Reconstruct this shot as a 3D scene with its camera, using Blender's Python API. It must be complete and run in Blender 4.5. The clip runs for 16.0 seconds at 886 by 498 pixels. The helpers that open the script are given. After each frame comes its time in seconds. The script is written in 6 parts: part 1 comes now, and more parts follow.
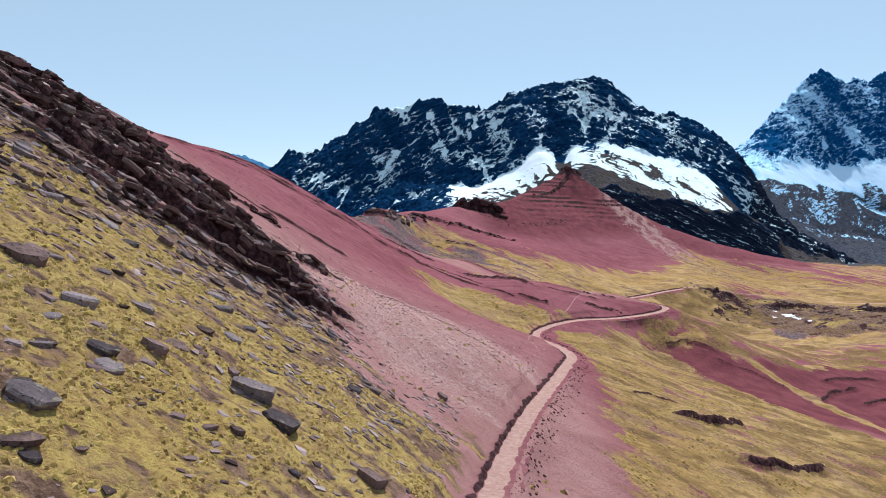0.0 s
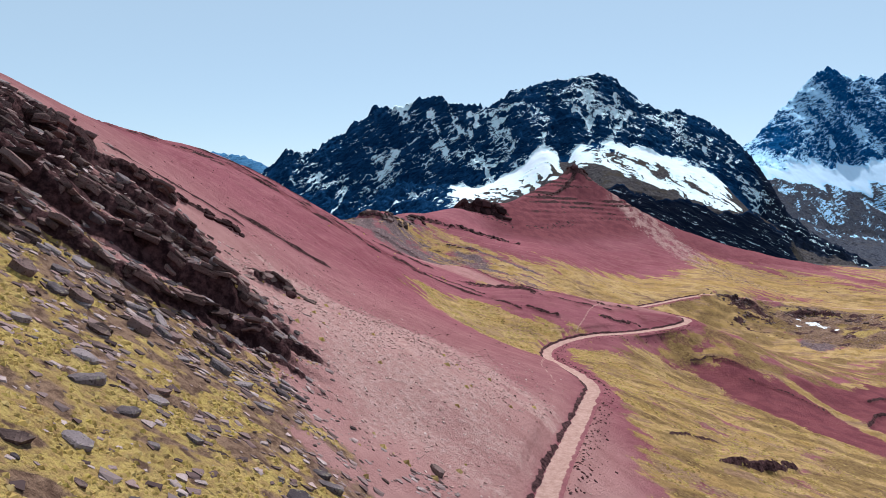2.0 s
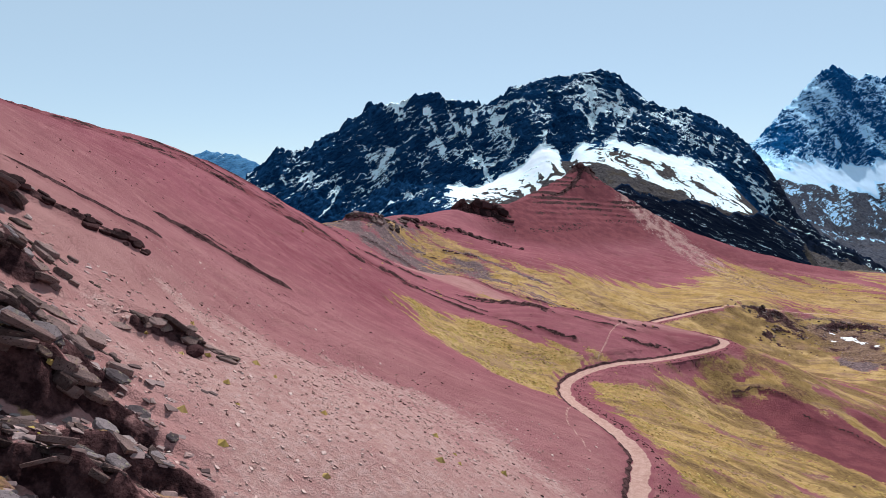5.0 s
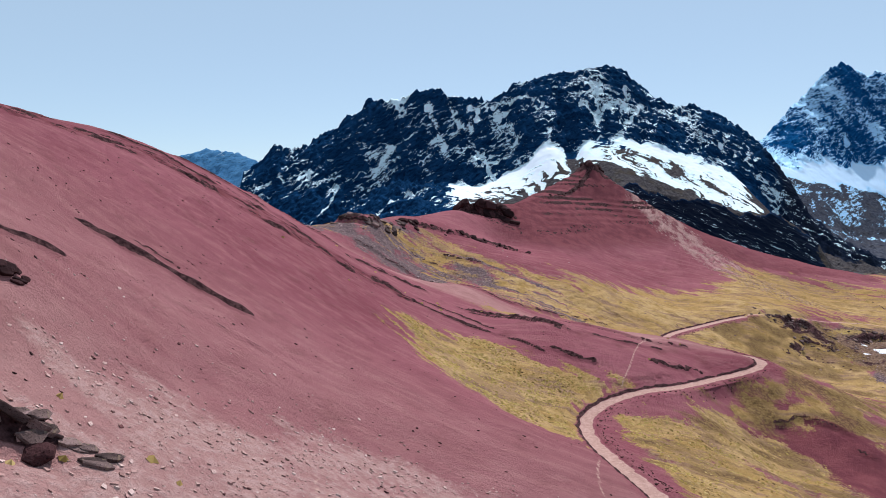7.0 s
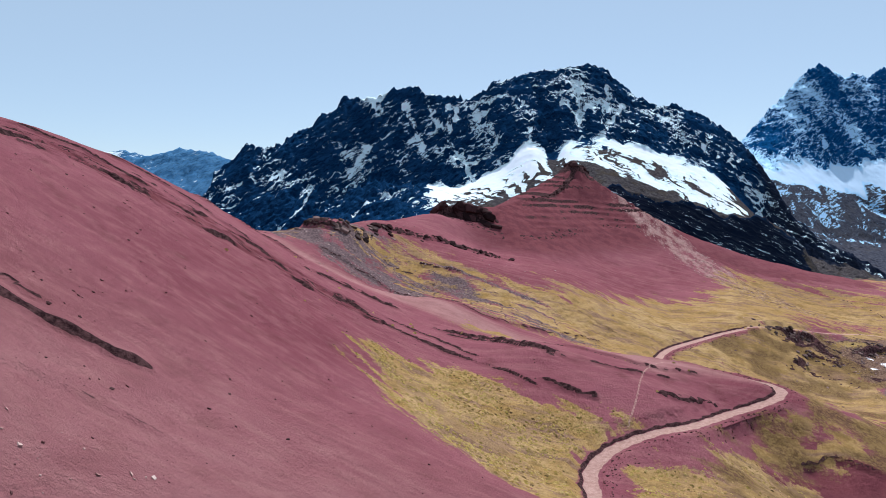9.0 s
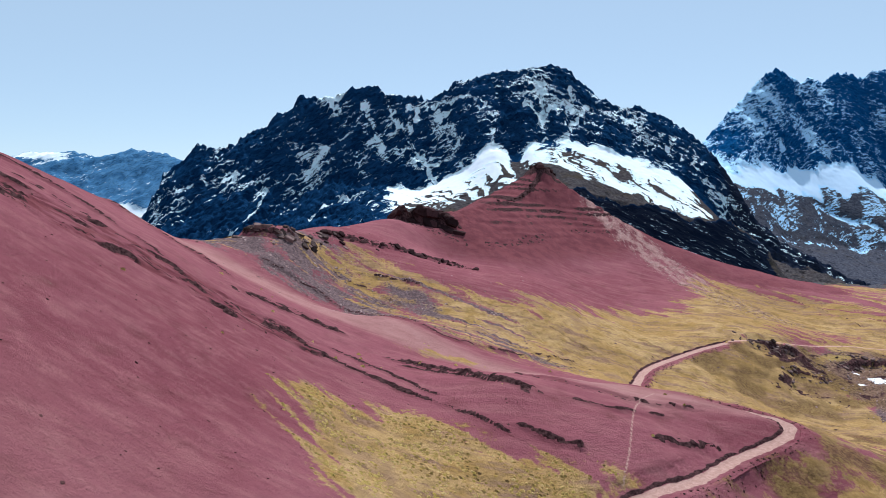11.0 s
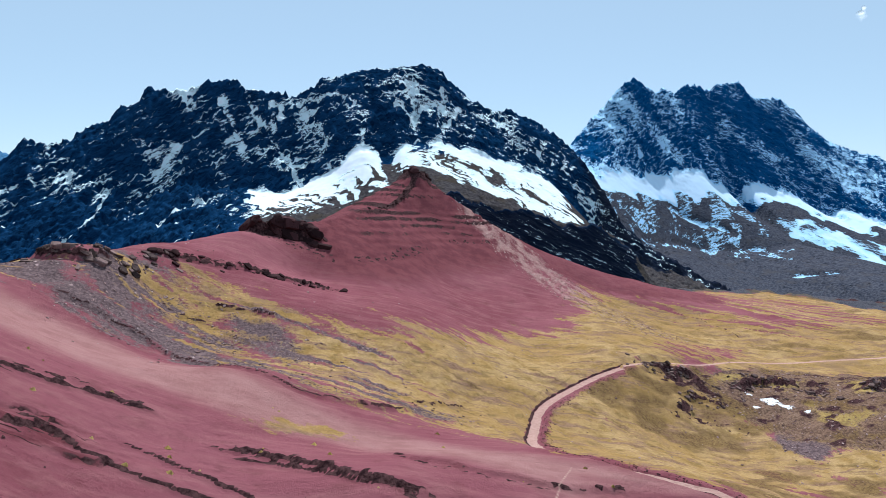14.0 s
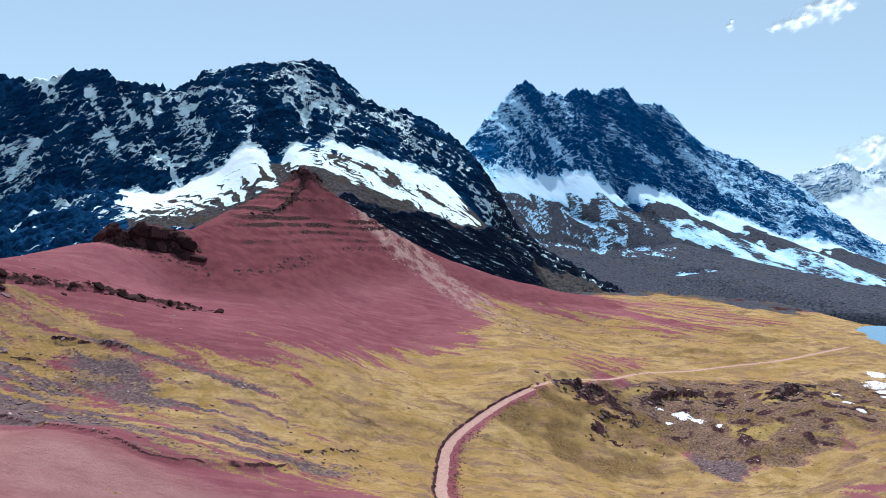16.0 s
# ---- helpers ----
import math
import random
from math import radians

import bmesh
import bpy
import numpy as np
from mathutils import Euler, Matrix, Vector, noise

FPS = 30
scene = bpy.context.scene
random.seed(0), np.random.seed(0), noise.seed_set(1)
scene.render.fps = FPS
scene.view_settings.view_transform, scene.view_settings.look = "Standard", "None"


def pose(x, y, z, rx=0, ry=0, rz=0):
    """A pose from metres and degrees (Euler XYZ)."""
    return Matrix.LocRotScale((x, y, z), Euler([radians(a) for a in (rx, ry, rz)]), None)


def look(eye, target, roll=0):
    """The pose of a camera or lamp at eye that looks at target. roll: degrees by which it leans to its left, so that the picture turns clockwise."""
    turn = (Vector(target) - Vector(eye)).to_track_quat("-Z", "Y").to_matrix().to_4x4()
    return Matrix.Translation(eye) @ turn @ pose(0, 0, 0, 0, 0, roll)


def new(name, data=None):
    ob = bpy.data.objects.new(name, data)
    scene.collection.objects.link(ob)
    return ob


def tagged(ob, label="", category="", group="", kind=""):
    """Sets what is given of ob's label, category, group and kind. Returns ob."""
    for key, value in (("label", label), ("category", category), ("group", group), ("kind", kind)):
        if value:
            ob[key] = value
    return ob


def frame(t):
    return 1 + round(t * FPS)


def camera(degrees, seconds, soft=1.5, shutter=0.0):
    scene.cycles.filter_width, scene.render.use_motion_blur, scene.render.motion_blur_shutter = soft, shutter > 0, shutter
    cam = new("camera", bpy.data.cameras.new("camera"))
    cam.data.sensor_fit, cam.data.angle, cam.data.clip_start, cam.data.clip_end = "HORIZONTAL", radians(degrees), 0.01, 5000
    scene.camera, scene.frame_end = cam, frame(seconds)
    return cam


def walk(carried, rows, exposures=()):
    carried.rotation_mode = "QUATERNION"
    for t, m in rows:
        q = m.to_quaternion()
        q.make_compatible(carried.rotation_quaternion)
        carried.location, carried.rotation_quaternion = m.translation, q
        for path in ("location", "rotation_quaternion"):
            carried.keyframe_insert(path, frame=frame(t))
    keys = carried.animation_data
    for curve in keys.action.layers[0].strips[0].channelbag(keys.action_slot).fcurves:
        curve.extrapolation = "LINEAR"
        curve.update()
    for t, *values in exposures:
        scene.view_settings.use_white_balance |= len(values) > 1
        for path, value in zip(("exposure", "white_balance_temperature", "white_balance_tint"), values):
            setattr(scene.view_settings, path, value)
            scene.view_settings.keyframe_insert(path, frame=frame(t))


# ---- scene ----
cam = camera(65.1, 16.0, soft=0.85)

PATH = [
    (0, (0.0, 0.0, 40.0), (-0.1, 1.99, 39.825), -0.3),
    (0.5, (-0.118, 4.895, 40.023), (-0.219, 6.885, 39.849), -0.4),
    (1, (-0.28, 9.493, 40.16), (-0.381, 11.483, 39.985), -0.4),
    (1.5, (-0.348, 14.209, 40.165), (-0.451, 16.199, 39.991), -0.4),
    (2, (-0.415, 19.038, 40.0), (-0.519, 21.027, 39.826), -0.4),
    (2.5, (-0.554, 23.69, 40.079), (-0.659, 25.68, 39.905), -0.4),
    (3, (-0.701, 28.252, 40.047), (-0.808, 30.241, 39.873), -0.3),
    (3.5, (-0.769, 33.164, 39.849), (-0.862, 35.154, 39.676), -0.3),
    (4, (-0.886, 37.735, 39.678), (-0.98, 39.725, 39.505), -0.3),
    (6.5, (-2.02, 60.048, 39.905), (-2.119, 62.038, 39.728), -0.2),
    (7, (-2.001, 64.896, 39.975), (-2.102, 66.886, 39.797), -0.2),
    (7.5, (-2.105, 70.155, 39.959), (-2.199, 72.145, 39.781), -0.1),
    (8, (-2.094, 75.197, 40.034), (-2.183, 77.187, 39.856), -0.1),
    (8.5, (-2.274, 79.711, 40.305), (-2.338, 81.703, 40.127), -0.1),
    (11, (-1.304, 104.274, 40.637), (-1.235, 106.265, 40.467), -0.0),
    (11.5, (-1.234, 108.981, 41.055), (-1.112, 110.97, 40.886), -0.0),
    (12, (-0.827, 113.901, 41.153), (-0.654, 115.886, 40.986), 0.1),
    (12.5, (-0.395, 118.676, 41.425), (-0.17, 120.656, 41.258), 0.2),
    (13, (0.238, 123.519, 41.854), (0.524, 125.492, 41.688), 0.2),
    (13.5, (1.11, 128.476, 42.195), (1.464, 130.437, 42.029), 0.3),
    (14, (1.911, 133.599, 42.555), (2.347, 135.544, 42.39), 0.4),
    (14.5, (2.768, 137.977, 43.063), (3.279, 139.904, 42.898), 0.4),
    (15, (3.852, 142.733, 43.451), (4.439, 144.638, 43.286), 0.5),
    (15.5, (5.088, 147.23, 43.871), (5.744, 149.112, 43.706), 0.5),
    (16, (6.617, 152.333, 43.977), (7.342, 154.19, 43.813), 0.6),
]
walk(cam, [(t, look(eye, target, roll)) for t, eye, target, roll in PATH], [(0.0, 0.29, 5930.0, 10.0), (2.5, 0.29, 6060.0, 10.0), (4.2, 0.29, 6200.0, 10.0), (6.5, 0.22, 6030.0, 12.0), (8.5, 0.19, 5960.0, 14.0), (12.5, 0.29, 5850.0, 10.0), (16.0, 0.29, 5800.0, 8.0)])

# ---- light ----
SUN_LEFT, SUN_HIGH = -12.0, 54.0        # degrees to the left of +y, and above the level
world = bpy.data.worlds.new("sky")
scene.world = world
world.use_nodes = True
wn = world.node_tree
wn.nodes.clear()
sky = wn.nodes.new("ShaderNodeTexSky")
sky.sky_type = "NISHITA"
sky.sun_disc = False
sky.sun_elevation = radians(SUN_HIGH)
sky.sun_rotation = radians(-SUN_LEFT)
sky.altitude = 3000
sky.air_density, sky.dust_density, sky.ozone_density = 1.0, 0.9, 1.2
back = wn.nodes.new("ShaderNodeBackground")
back.inputs["Strength"].default_value = 0.119
wout = wn.nodes.new("ShaderNodeOutputWorld")
veil = wn.nodes.new("ShaderNodeMix")          # thin high haze whitens the clear sky
veil.data_type = "RGBA"
veil.inputs[0].default_value = 0.66
veil.inputs[7].default_value = (3.72, 4.70, 5.02, 1)
wn.links.new(sky.outputs[0], veil.inputs[6])
wn.links.new(veil.outputs[2], back.inputs["Color"])
wn.links.new(back.outputs[0], wout.inputs["Surface"])

sun = new("sun", bpy.data.lights.new("sun", "SUN"))
sun.data.energy, sun.data.angle, sun.data.color = 4.8, radians(0.53), (1.0, 0.94, 0.875)
sun_way = Vector((-math.sin(radians(SUN_LEFT)) * math.cos(radians(SUN_HIGH)), math.cos(radians(SUN_LEFT)) * math.cos(radians(SUN_HIGH)), math.sin(radians(SUN_HIGH))))
sun.matrix_world = Matrix.Translation((0, 0, 400)) @ sun_way.to_track_quat("Z", "Y").to_matrix().to_4x4()

# ---- materials ----
class Nodes:
    """A small hand for node trees: n("type", input=value or socket) gives the first output."""

    def __init__(self, name):
        self.mat = bpy.data.materials.new(name)
        self.mat.use_nodes = True
        self.tree = self.mat.node_tree
        self.tree.nodes.clear()
        self.out = self.tree.nodes.new("ShaderNodeOutputMaterial")

    def put(self, socket, value):
        if isinstance(value, bpy.types.NodeSocket):
            self.tree.links.new(value, socket)
        elif isinstance(value, (tuple, list)) and len(value) == 3 and socket.type == "RGBA":
            socket.default_value = (*value, 1)
        else:
            socket.default_value = value

    def coord(self):
        return self.tree.nodes.new("ShaderNodeTexCoord").outputs["Object"]

    def attr(self, name):
        a = self.tree.nodes.new("ShaderNodeAttribute")
        a.attribute_name = name
        return a.outputs["Fac"]

    def tint(self, name):
        a = self.tree.nodes.new("ShaderNodeAttribute")
        a.attribute_name = name
        return a.outputs["Color"]

    def stretch(self, vec, scale, turn=(0, 0, 0)):
        m = self.tree.nodes.new("ShaderNodeMapping")
        self.put(m.inputs["Vector"], vec)
        m.inputs["Scale"].default_value = scale
        m.inputs["Rotation"].default_value = [radians(a) for a in turn]
        return m.outputs[0]

    def noise(self, vec, scale, detail=4.0, rough=0.55, warp=0.0):
        m = self.tree.nodes.new("ShaderNodeTexNoise")
        self.put(m.inputs["Vector"], vec)
        m.inputs["Scale"].default_value, m.inputs["Detail"].default_value = scale, detail
        m.inputs["Roughness"].default_value, m.inputs["Distortion"].default_value = rough, warp
        return m.outputs["Fac"]

    def cells(self, vec, scale, feature="F1", out="Distance"):
        m = self.tree.nodes.new("ShaderNodeTexVoronoi")
        m.feature = feature
        self.put(m.inputs["Vector"], vec)
        m.inputs["Scale"].default_value = scale
        return m.outputs[out]

    def math(self, op, a, b=0.0, clamp=False):
        m = self.tree.nodes.new("ShaderNodeMath")
        m.operation, m.use_clamp = op, clamp
        self.put(m.inputs[0], a)
        self.put(m.inputs[1], b)
        return m.outputs[0]

    def step(self, value, lo, hi):
        m = self.tree.nodes.new("ShaderNodeMapRange")
        m.interpolation_type = "SMOOTHSTEP"
        self.put(m.inputs["Value"], value)
        m.inputs["From Min"].default_value, m.inputs["From Max"].default_value = lo, hi
        return m.outputs[0]

    def mix(self, fac, a, b, blend="MIX"):
        m = self.tree.nodes.new("ShaderNodeMix")
        m.data_type, m.blend_type = "RGBA", blend
        self.put(m.inputs[0], fac)
        self.put(m.inputs[6], a)
        self.put(m.inputs[7], b)
        return m.outputs[2]

    def random(self, kind="object"):
        if kind == "object":
            return self.tree.nodes.new("ShaderNodeObjectInfo").outputs["Random"]
        return self.tree.nodes.new("ShaderNodeNewGeometry").outputs["Random Per Island"]

    def done(self, colour, rough=0.9, height=None, strength=0.5, distance=0.1, spec=0.2, thin=0.0):
        b = self.tree.nodes.new("ShaderNodeBsdfPrincipled")
        self.put(b.inputs["Base Color"], colour)
        self.put(b.inputs["Roughness"], rough)
        self.put(b.inputs["Specular IOR Level"], spec)
        if height is not None:
            k = self.tree.nodes.new("ShaderNodeBump")
            k.inputs["Strength"].default_value, k.inputs["Distance"].default_value = strength, distance
            self.put(k.inputs["Height"], height)
            self.put(b.inputs["Normal"], k.outputs[0])
        last = b.outputs[0]
        if thin:
            t = self.tree.nodes.new("ShaderNodeBsdfTranslucent")
            self.put(t.inputs["Color"], colour)
            m = self.tree.nodes.new("ShaderNodeMixShader")
            m.inputs[0].default_value = thin
            self.tree.links.new(last, m.inputs[1])
            self.tree.links.new(t.outputs[0], m.inputs[2])
            last = m.outputs[0]
        self.tree.links.new(last, self.out.inputs["Surface"])
        return self.mat


def ground_material():
    n = Nodes("hill_ground")
    p = n.coord()
    big, mid, small = n.noise(p, 0.03, 4), n.noise(p, 0.22, 5, 0.6), n.noise(p, 1.6, 5, 0.65)
    fine = n.noise(p, 7.0, 4, 0.7)
    streak = n.noise(n.stretch(p, (0.06, 0.5, 0.5), (0, 0, 12)), 1.0, 5, 0.6)
    # red scree: iron-red fines with paler stone dust and darker wet streaks
    red = n.mix(n.step(big, 0.35, 0.65), (0.205, 0.062, 0.079), (0.262, 0.090, 0.110))
    red = n.mix(n.math("MULTIPLY", n.step(streak, 0.42, 0.72), 0.6), red, (0.325, 0.140, 0.146))
    red = n.mix(n.math("MULTIPLY", n.step(mid, 0.52, 0.75), 0.55), red, (0.15, 0.05, 0.055))
    red = n.mix(n.math("MULTIPLY", n.step(fine, 0.55, 0.75), 0.5), red, (0.11, 0.042, 0.045))
    thread = n.noise(n.stretch(p, (0.035, 1.1, 0.6), (0, 0, 16)), 1.0, 5, 0.6)
    red = n.mix(n.math("MULTIPLY", n.step(thread, 0.53, 0.70), 0.30), red, (0.135, 0.042, 0.050))
    red = n.mix(n.math("MULTIPLY", n.step(thread, 0.45, 0.30), 0.18), red, (0.36, 0.165, 0.160))
    # pale stones strewn on the scree
    stones = n.cells(p, 2.2)
    speck = n.math("MULTIPLY", n.step(stones, 0.30, 0.12), n.step(n.noise(p, 0.9, 3), 0.42, 0.60))
    peb = n.mix(n.step(small, 0.40, 0.65), (0.40, 0.235, 0.213), (0.47, 0.31, 0.285))
    peb = n.mix(n.math("MULTIPLY", speck, 0.7), peb, (0.46, 0.33, 0.31))
    peb = n.mix(n.math("MULTIPLY", n.step(fine, 0.62, 0.76), 0.5), peb, (0.15, 0.075, 0.072))
    red = n.mix(n.math("MULTIPLY", n.attr("tan"), 0.7), red, n.mix(n.step(mid, 0.3, 0.7), (0.45, 0.265, 0.240), (0.36, 0.195, 0.178)))
    red = n.mix(n.math("MULTIPLY", n.step(n.attr("wine"), 0.2, 0.8), 0.85), red, n.mix(n.step(mid, 0.35, 0.65), (0.120, 0.033, 0.042), (0.185, 0.056, 0.064)))
    edge = n.math("MULTIPLY", n.math("SUBTRACT", mid, 0.5), 1.1)
    edge2 = n.math("MULTIPLY", n.math("SUBTRACT", small, 0.5), 0.9)
    rag = n.math("ADD", edge, edge2)
    col = n.mix(n.math("MULTIPLY", n.step(n.math("ADD", n.attr("pebble"), rag), 0.25, 0.95), 0.85), red, peb)
    # purple-grey slate rubble
    grey = n.mix(n.step(small, 0.35, 0.65), (0.095, 0.064, 0.068), (0.215, 0.150, 0.152))
    grey = n.mix(n.step(fine, 0.52, 0.7), grey, (0.05, 0.042, 0.05))
    col = n.mix(n.step(n.math("ADD", n.attr("grey"), rag), 0.35, 0.65), col, grey)
    # dry bunch grass, straw over green-yellow, with bare soil between
    clump = n.cells(n.stretch(p, (1, 1, 0.4)), 1.5)
    straw = n.mix(n.step(big, 0.38, 0.62), (0.40, 0.250, 0.100), (0.49, 0.328, 0.155))
    straw = n.mix(n.step(mid, 0.40, 0.68), straw, (0.34, 0.212, 0.074))
    straw = n.mix(n.math("MULTIPLY", n.step(clump, 0.32, 0.62), 0.22), straw, (0.20, 0.125, 0.045))
    straw = n.mix(n.math("MULTIPLY", n.step(small, 0.56, 0.74), 0.4), straw, (0.11, 0.068, 0.034))
    stripe = n.noise(n.stretch(p, (0.10, 0.55, 0.9), (0, 0, 50)), 1.0, 4, 0.6)
    straw = n.mix(n.math("MULTIPLY", n.step(stripe, 0.51, 0.68), 0.55), straw, (0.17, 0.115, 0.05))
    straw = n.mix(n.math("MULTIPLY", n.step(n.noise(p, 0.07, 6, 0.68), 0.52, 0.64), 0.75), straw, (0.28, 0.175, 0.10))
    wash = n.noise(n.stretch(p, (0.055, 0.42, 0.2), (0, 0, 50)), 1.0, 5, 0.65)
    straw = n.mix(n.math("MULTIPLY", n.step(wash, 0.51, 0.62), 0.9), straw, n.mix(n.step(small, 0.4, 0.6), (0.20, 0.115, 0.075), (0.29, 0.175, 0.12)))
    straw = n.mix(n.math("MULTIPLY", n.step(n.attr("soil"), 0.58, 0.88), 0.6), straw, n.mix(n.step(small, 0.4, 0.62), (0.50, 0.385, 0.115), (0.27, 0.175, 0.070)))
    soil = n.mix(n.step(small, 0.35, 0.65), (0.105, 0.062, 0.045), (0.26, 0.165, 0.115))
    col = n.mix(n.step(n.math("ADD", n.attr("soil"), rag), 0.35, 0.65), col, soil)
    g = n.math("ADD", n.attr("grass"), rag)
    col = n.mix(n.step(g, 0.36, 0.62), col, straw)
    # brown heath
    heath = n.mix(n.step(small, 0.35, 0.65), (0.10, 0.058, 0.030), (0.235, 0.15, 0.062))
    col = n.mix(n.math("MULTIPLY", n.step(n.math("ADD", n.attr("heath"), rag), 0.3, 0.9), 0.85), col, heath)
    talus = n.mix(n.step(small, 0.40, 0.62), (0.048, 0.049, 0.062), (0.105, 0.102, 0.118))
    talus = n.mix(n.math("MULTIPLY", n.step(n.noise(p, 0.05, 5, 0.65), 0.5, 0.66), 0.8), talus, (0.12, 0.092, 0.055))
    col = n.mix(n.step(n.math("ADD", n.attr("talus"), rag), 0.35, 0.65), col, talus)
    # dark broken rock, which also paints the shade of ledge faces and the trail bank
    rock = n.mix(n.step(small, 0.35, 0.7), (0.024, 0.011, 0.013), (0.110, 0.055, 0.056))
    col = n.mix(n.step(n.math("ADD", n.attr("rock"), n.math("MULTIPLY", rag, 0.42)), 0.44, 0.58), col, rock)
    # trodden trail dust
    dust = n.mix(n.step(small, 0.3, 0.7), (0.40, 0.235, 0.20), (0.52, 0.34, 0.29))
    col = n.mix(n.step(n.math("ADD", n.attr("trail"), n.math("MULTIPLY", edge2, 0.35)), 0.40, 0.60), col, dust)
    snow = n.step(n.math("ADD", n.attr("snow"), n.math("MULTIPLY", rag, 0.9)), 0.5, 0.6)
    col = n.mix(snow, col, (0.86, 0.88, 0.92))
    tall = n.math("ADD", n.math("MULTIPLY", small, 0.6), n.math("MULTIPLY", fine, 0.4))
    return n.done(col, 0.95, tall, 1.0, 0.6, 0.03)


def mountain_material(name, dark, light, haze_blue, fine=1.0, shade_snow=(0.76, 0.93, 1.0), white=(0.76, 0.83, 0.91), gravel=((0.040, 0.036, 0.040), (0.086, 0.078, 0.080), (0.062, 0.050, 0.038))):
    """Slate in dipping beds with snow on the ledges; the point layer "lie" runs along the beds (x, y) and through them (z)."""
    n = Nodes(name)
    p, lie = n.coord(), n.tint("lie")
    big, mid, small = n.noise(p, 0.012, 4), n.noise(p, 0.07 * fine, 6, 0.62), n.noise(p, 0.40 * fine, 5, 0.65)
    strata = n.noise(n.stretch(lie, (0.055 * fine, 0.08 * fine, 0.50 * fine)), 1.0, 6, 0.62, 0.3)
    flake = n.noise(n.stretch(lie, (0.22 * fine, 0.25 * fine, 1.0 * fine)), 1.0, 5, 0.65, 0.5)
    rock = n.mix(n.step(strata, 0.38, 0.62), dark, light)
    rock = n.mix(n.math("MULTIPLY", n.step(flake, 0.48, 0.66), 0.75), rock, tuple(0.3 * c for c in dark))
    # broad patches of bluer rock: aerial haze painted into the colour
    rock = n.mix(n.math("MULTIPLY", n.step(big, 0.5, 0.7), 0.5), rock, haze_blue)
    # nearly black rock on the lower right rib and the right flank
    rock = n.mix(n.math("MULTIPLY", n.attr("near_black"), 0.85), rock, n.mix(n.step(strata, 0.4, 0.6), (0.007, 0.010, 0.020), (0.022, 0.023, 0.032)))
    scree = n.mix(n.step(small, 0.38, 0.64), gravel[0], gravel[1])
    scree = n.mix(n.math("MULTIPLY", n.step(mid, 0.50, 0.66), 0.75), scree, gravel[2])
    scree = n.mix(n.math("MULTIPLY", n.step(n.noise(p, 0.16 * fine, 5, 0.7), 0.56, 0.64), 0.7), scree, tuple(0.25 * c for c in gravel[0]))
    rag = n.math("ADD", n.math("MULTIPLY", n.math("SUBTRACT", mid, 0.5), 0.9), n.math("MULTIPLY", n.math("SUBTRACT", small, 0.5), 1.0))
    col = n.mix(n.step(n.math("ADD", n.attr("scree"), rag), 0.42, 0.62), rock, scree)
    s = n.math("ADD", n.attr("snow"), n.math("ADD", n.math("MULTIPLY", n.math("SUBTRACT", strata, 0.5), 1.0), n.math("MULTIPLY", n.math("SUBTRACT", flake, 0.5), 0.95)))
    s = n.math("ADD", s, n.math("MULTIPLY", n.math("SUBTRACT", small, 0.5), 0.25))
    # cliff snow takes a bluer tone: the blue of shade put into its colour
    col = n.mix(n.step(s, 0.47, 0.55), col, n.mix(n.step(n.attr("snow"), 0.70, 0.90), shade_snow, white))
    tall = n.math("ADD", n.math("MULTIPLY", strata, 0.6), n.math("ADD", n.math("MULTIPLY", flake, 0.3), n.math("MULTIPLY", small, 0.2)))
    return n.done(col, 0.95, n.mix(n.step(s, 0.5, 0.7), tall, n.math("MULTIPLY", mid, 0.3)), 0.8, 2.4 / fine, 0.0)


def stone_material(name, dark, light, lichen):
    n = Nodes(name)
    p = n.coord()
    shade, small, fine = n.random("object"), n.noise(p, 1.2, 5, 0.6), n.noise(p, 6.0, 5, 0.7)
    col = n.mix(n.step(n.math("ADD", n.math("MULTIPLY", shade, 0.5), n.math("MULTIPLY", small, 0.6)), 0.2, 0.85), dark, light)
    col = n.mix(n.math("MULTIPLY", n.step(fine, 0.54, 0.66), 0.8), col, tuple(0.35 * c for c in dark))
    col = n.mix(n.math("MULTIPLY", n.step(n.noise(p, 2.6, 4), 0.60, 0.66), 0.5), col, lichen)
    return n.done(col, 0.88, n.math("ADD", small, fine), 0.9, 0.16, 0.04)


M_GROUND = ground_material()
# aerial haze is put into the blue base colours of rock and far snow
M_MOUNT = mountain_material("dark_hazed_slate_and_snow", (0.003, 0.020, 0.060), (0.011, 0.048, 0.122), (0.007, 0.040, 0.112))
M_MOUNT_FAR = mountain_material("hazed_slate_and_snow", (0.004, 0.050, 0.155), (0.013, 0.092, 0.245), (0.010, 0.084, 0.235), 0.80, (0.46, 0.74, 1.0), (0.58, 0.76, 0.95), ((0.036, 0.042, 0.060), (0.088, 0.090, 0.110), (0.066, 0.064, 0.072)))
M_MOUNT_PALE = mountain_material("pale_hazed_slate_and_snow", (0.050, 0.150, 0.300), (0.085, 0.210, 0.370), (0.080, 0.205, 0.370), 0.5, (0.72, 0.85, 0.95))
M_STONE = stone_material("grey_slate", (0.058, 0.045, 0.050), (0.28, 0.228, 0.235), (0.35, 0.31, 0.20))
M_REDROCK = stone_material("dark_red_rock", (0.020, 0.010, 0.011), (0.066, 0.029, 0.031), (0.09, 0.045, 0.042))
M_DARK = stone_material("dark_slate", (0.034, 0.023, 0.022), (0.245, 0.165, 0.155), (0.24, 0.18, 0.12))
M_LEDGE = stone_material("ledge_slate", (0.025, 0.015, 0.015), (0.205, 0.130, 0.122), (0.24, 0.18, 0.14))

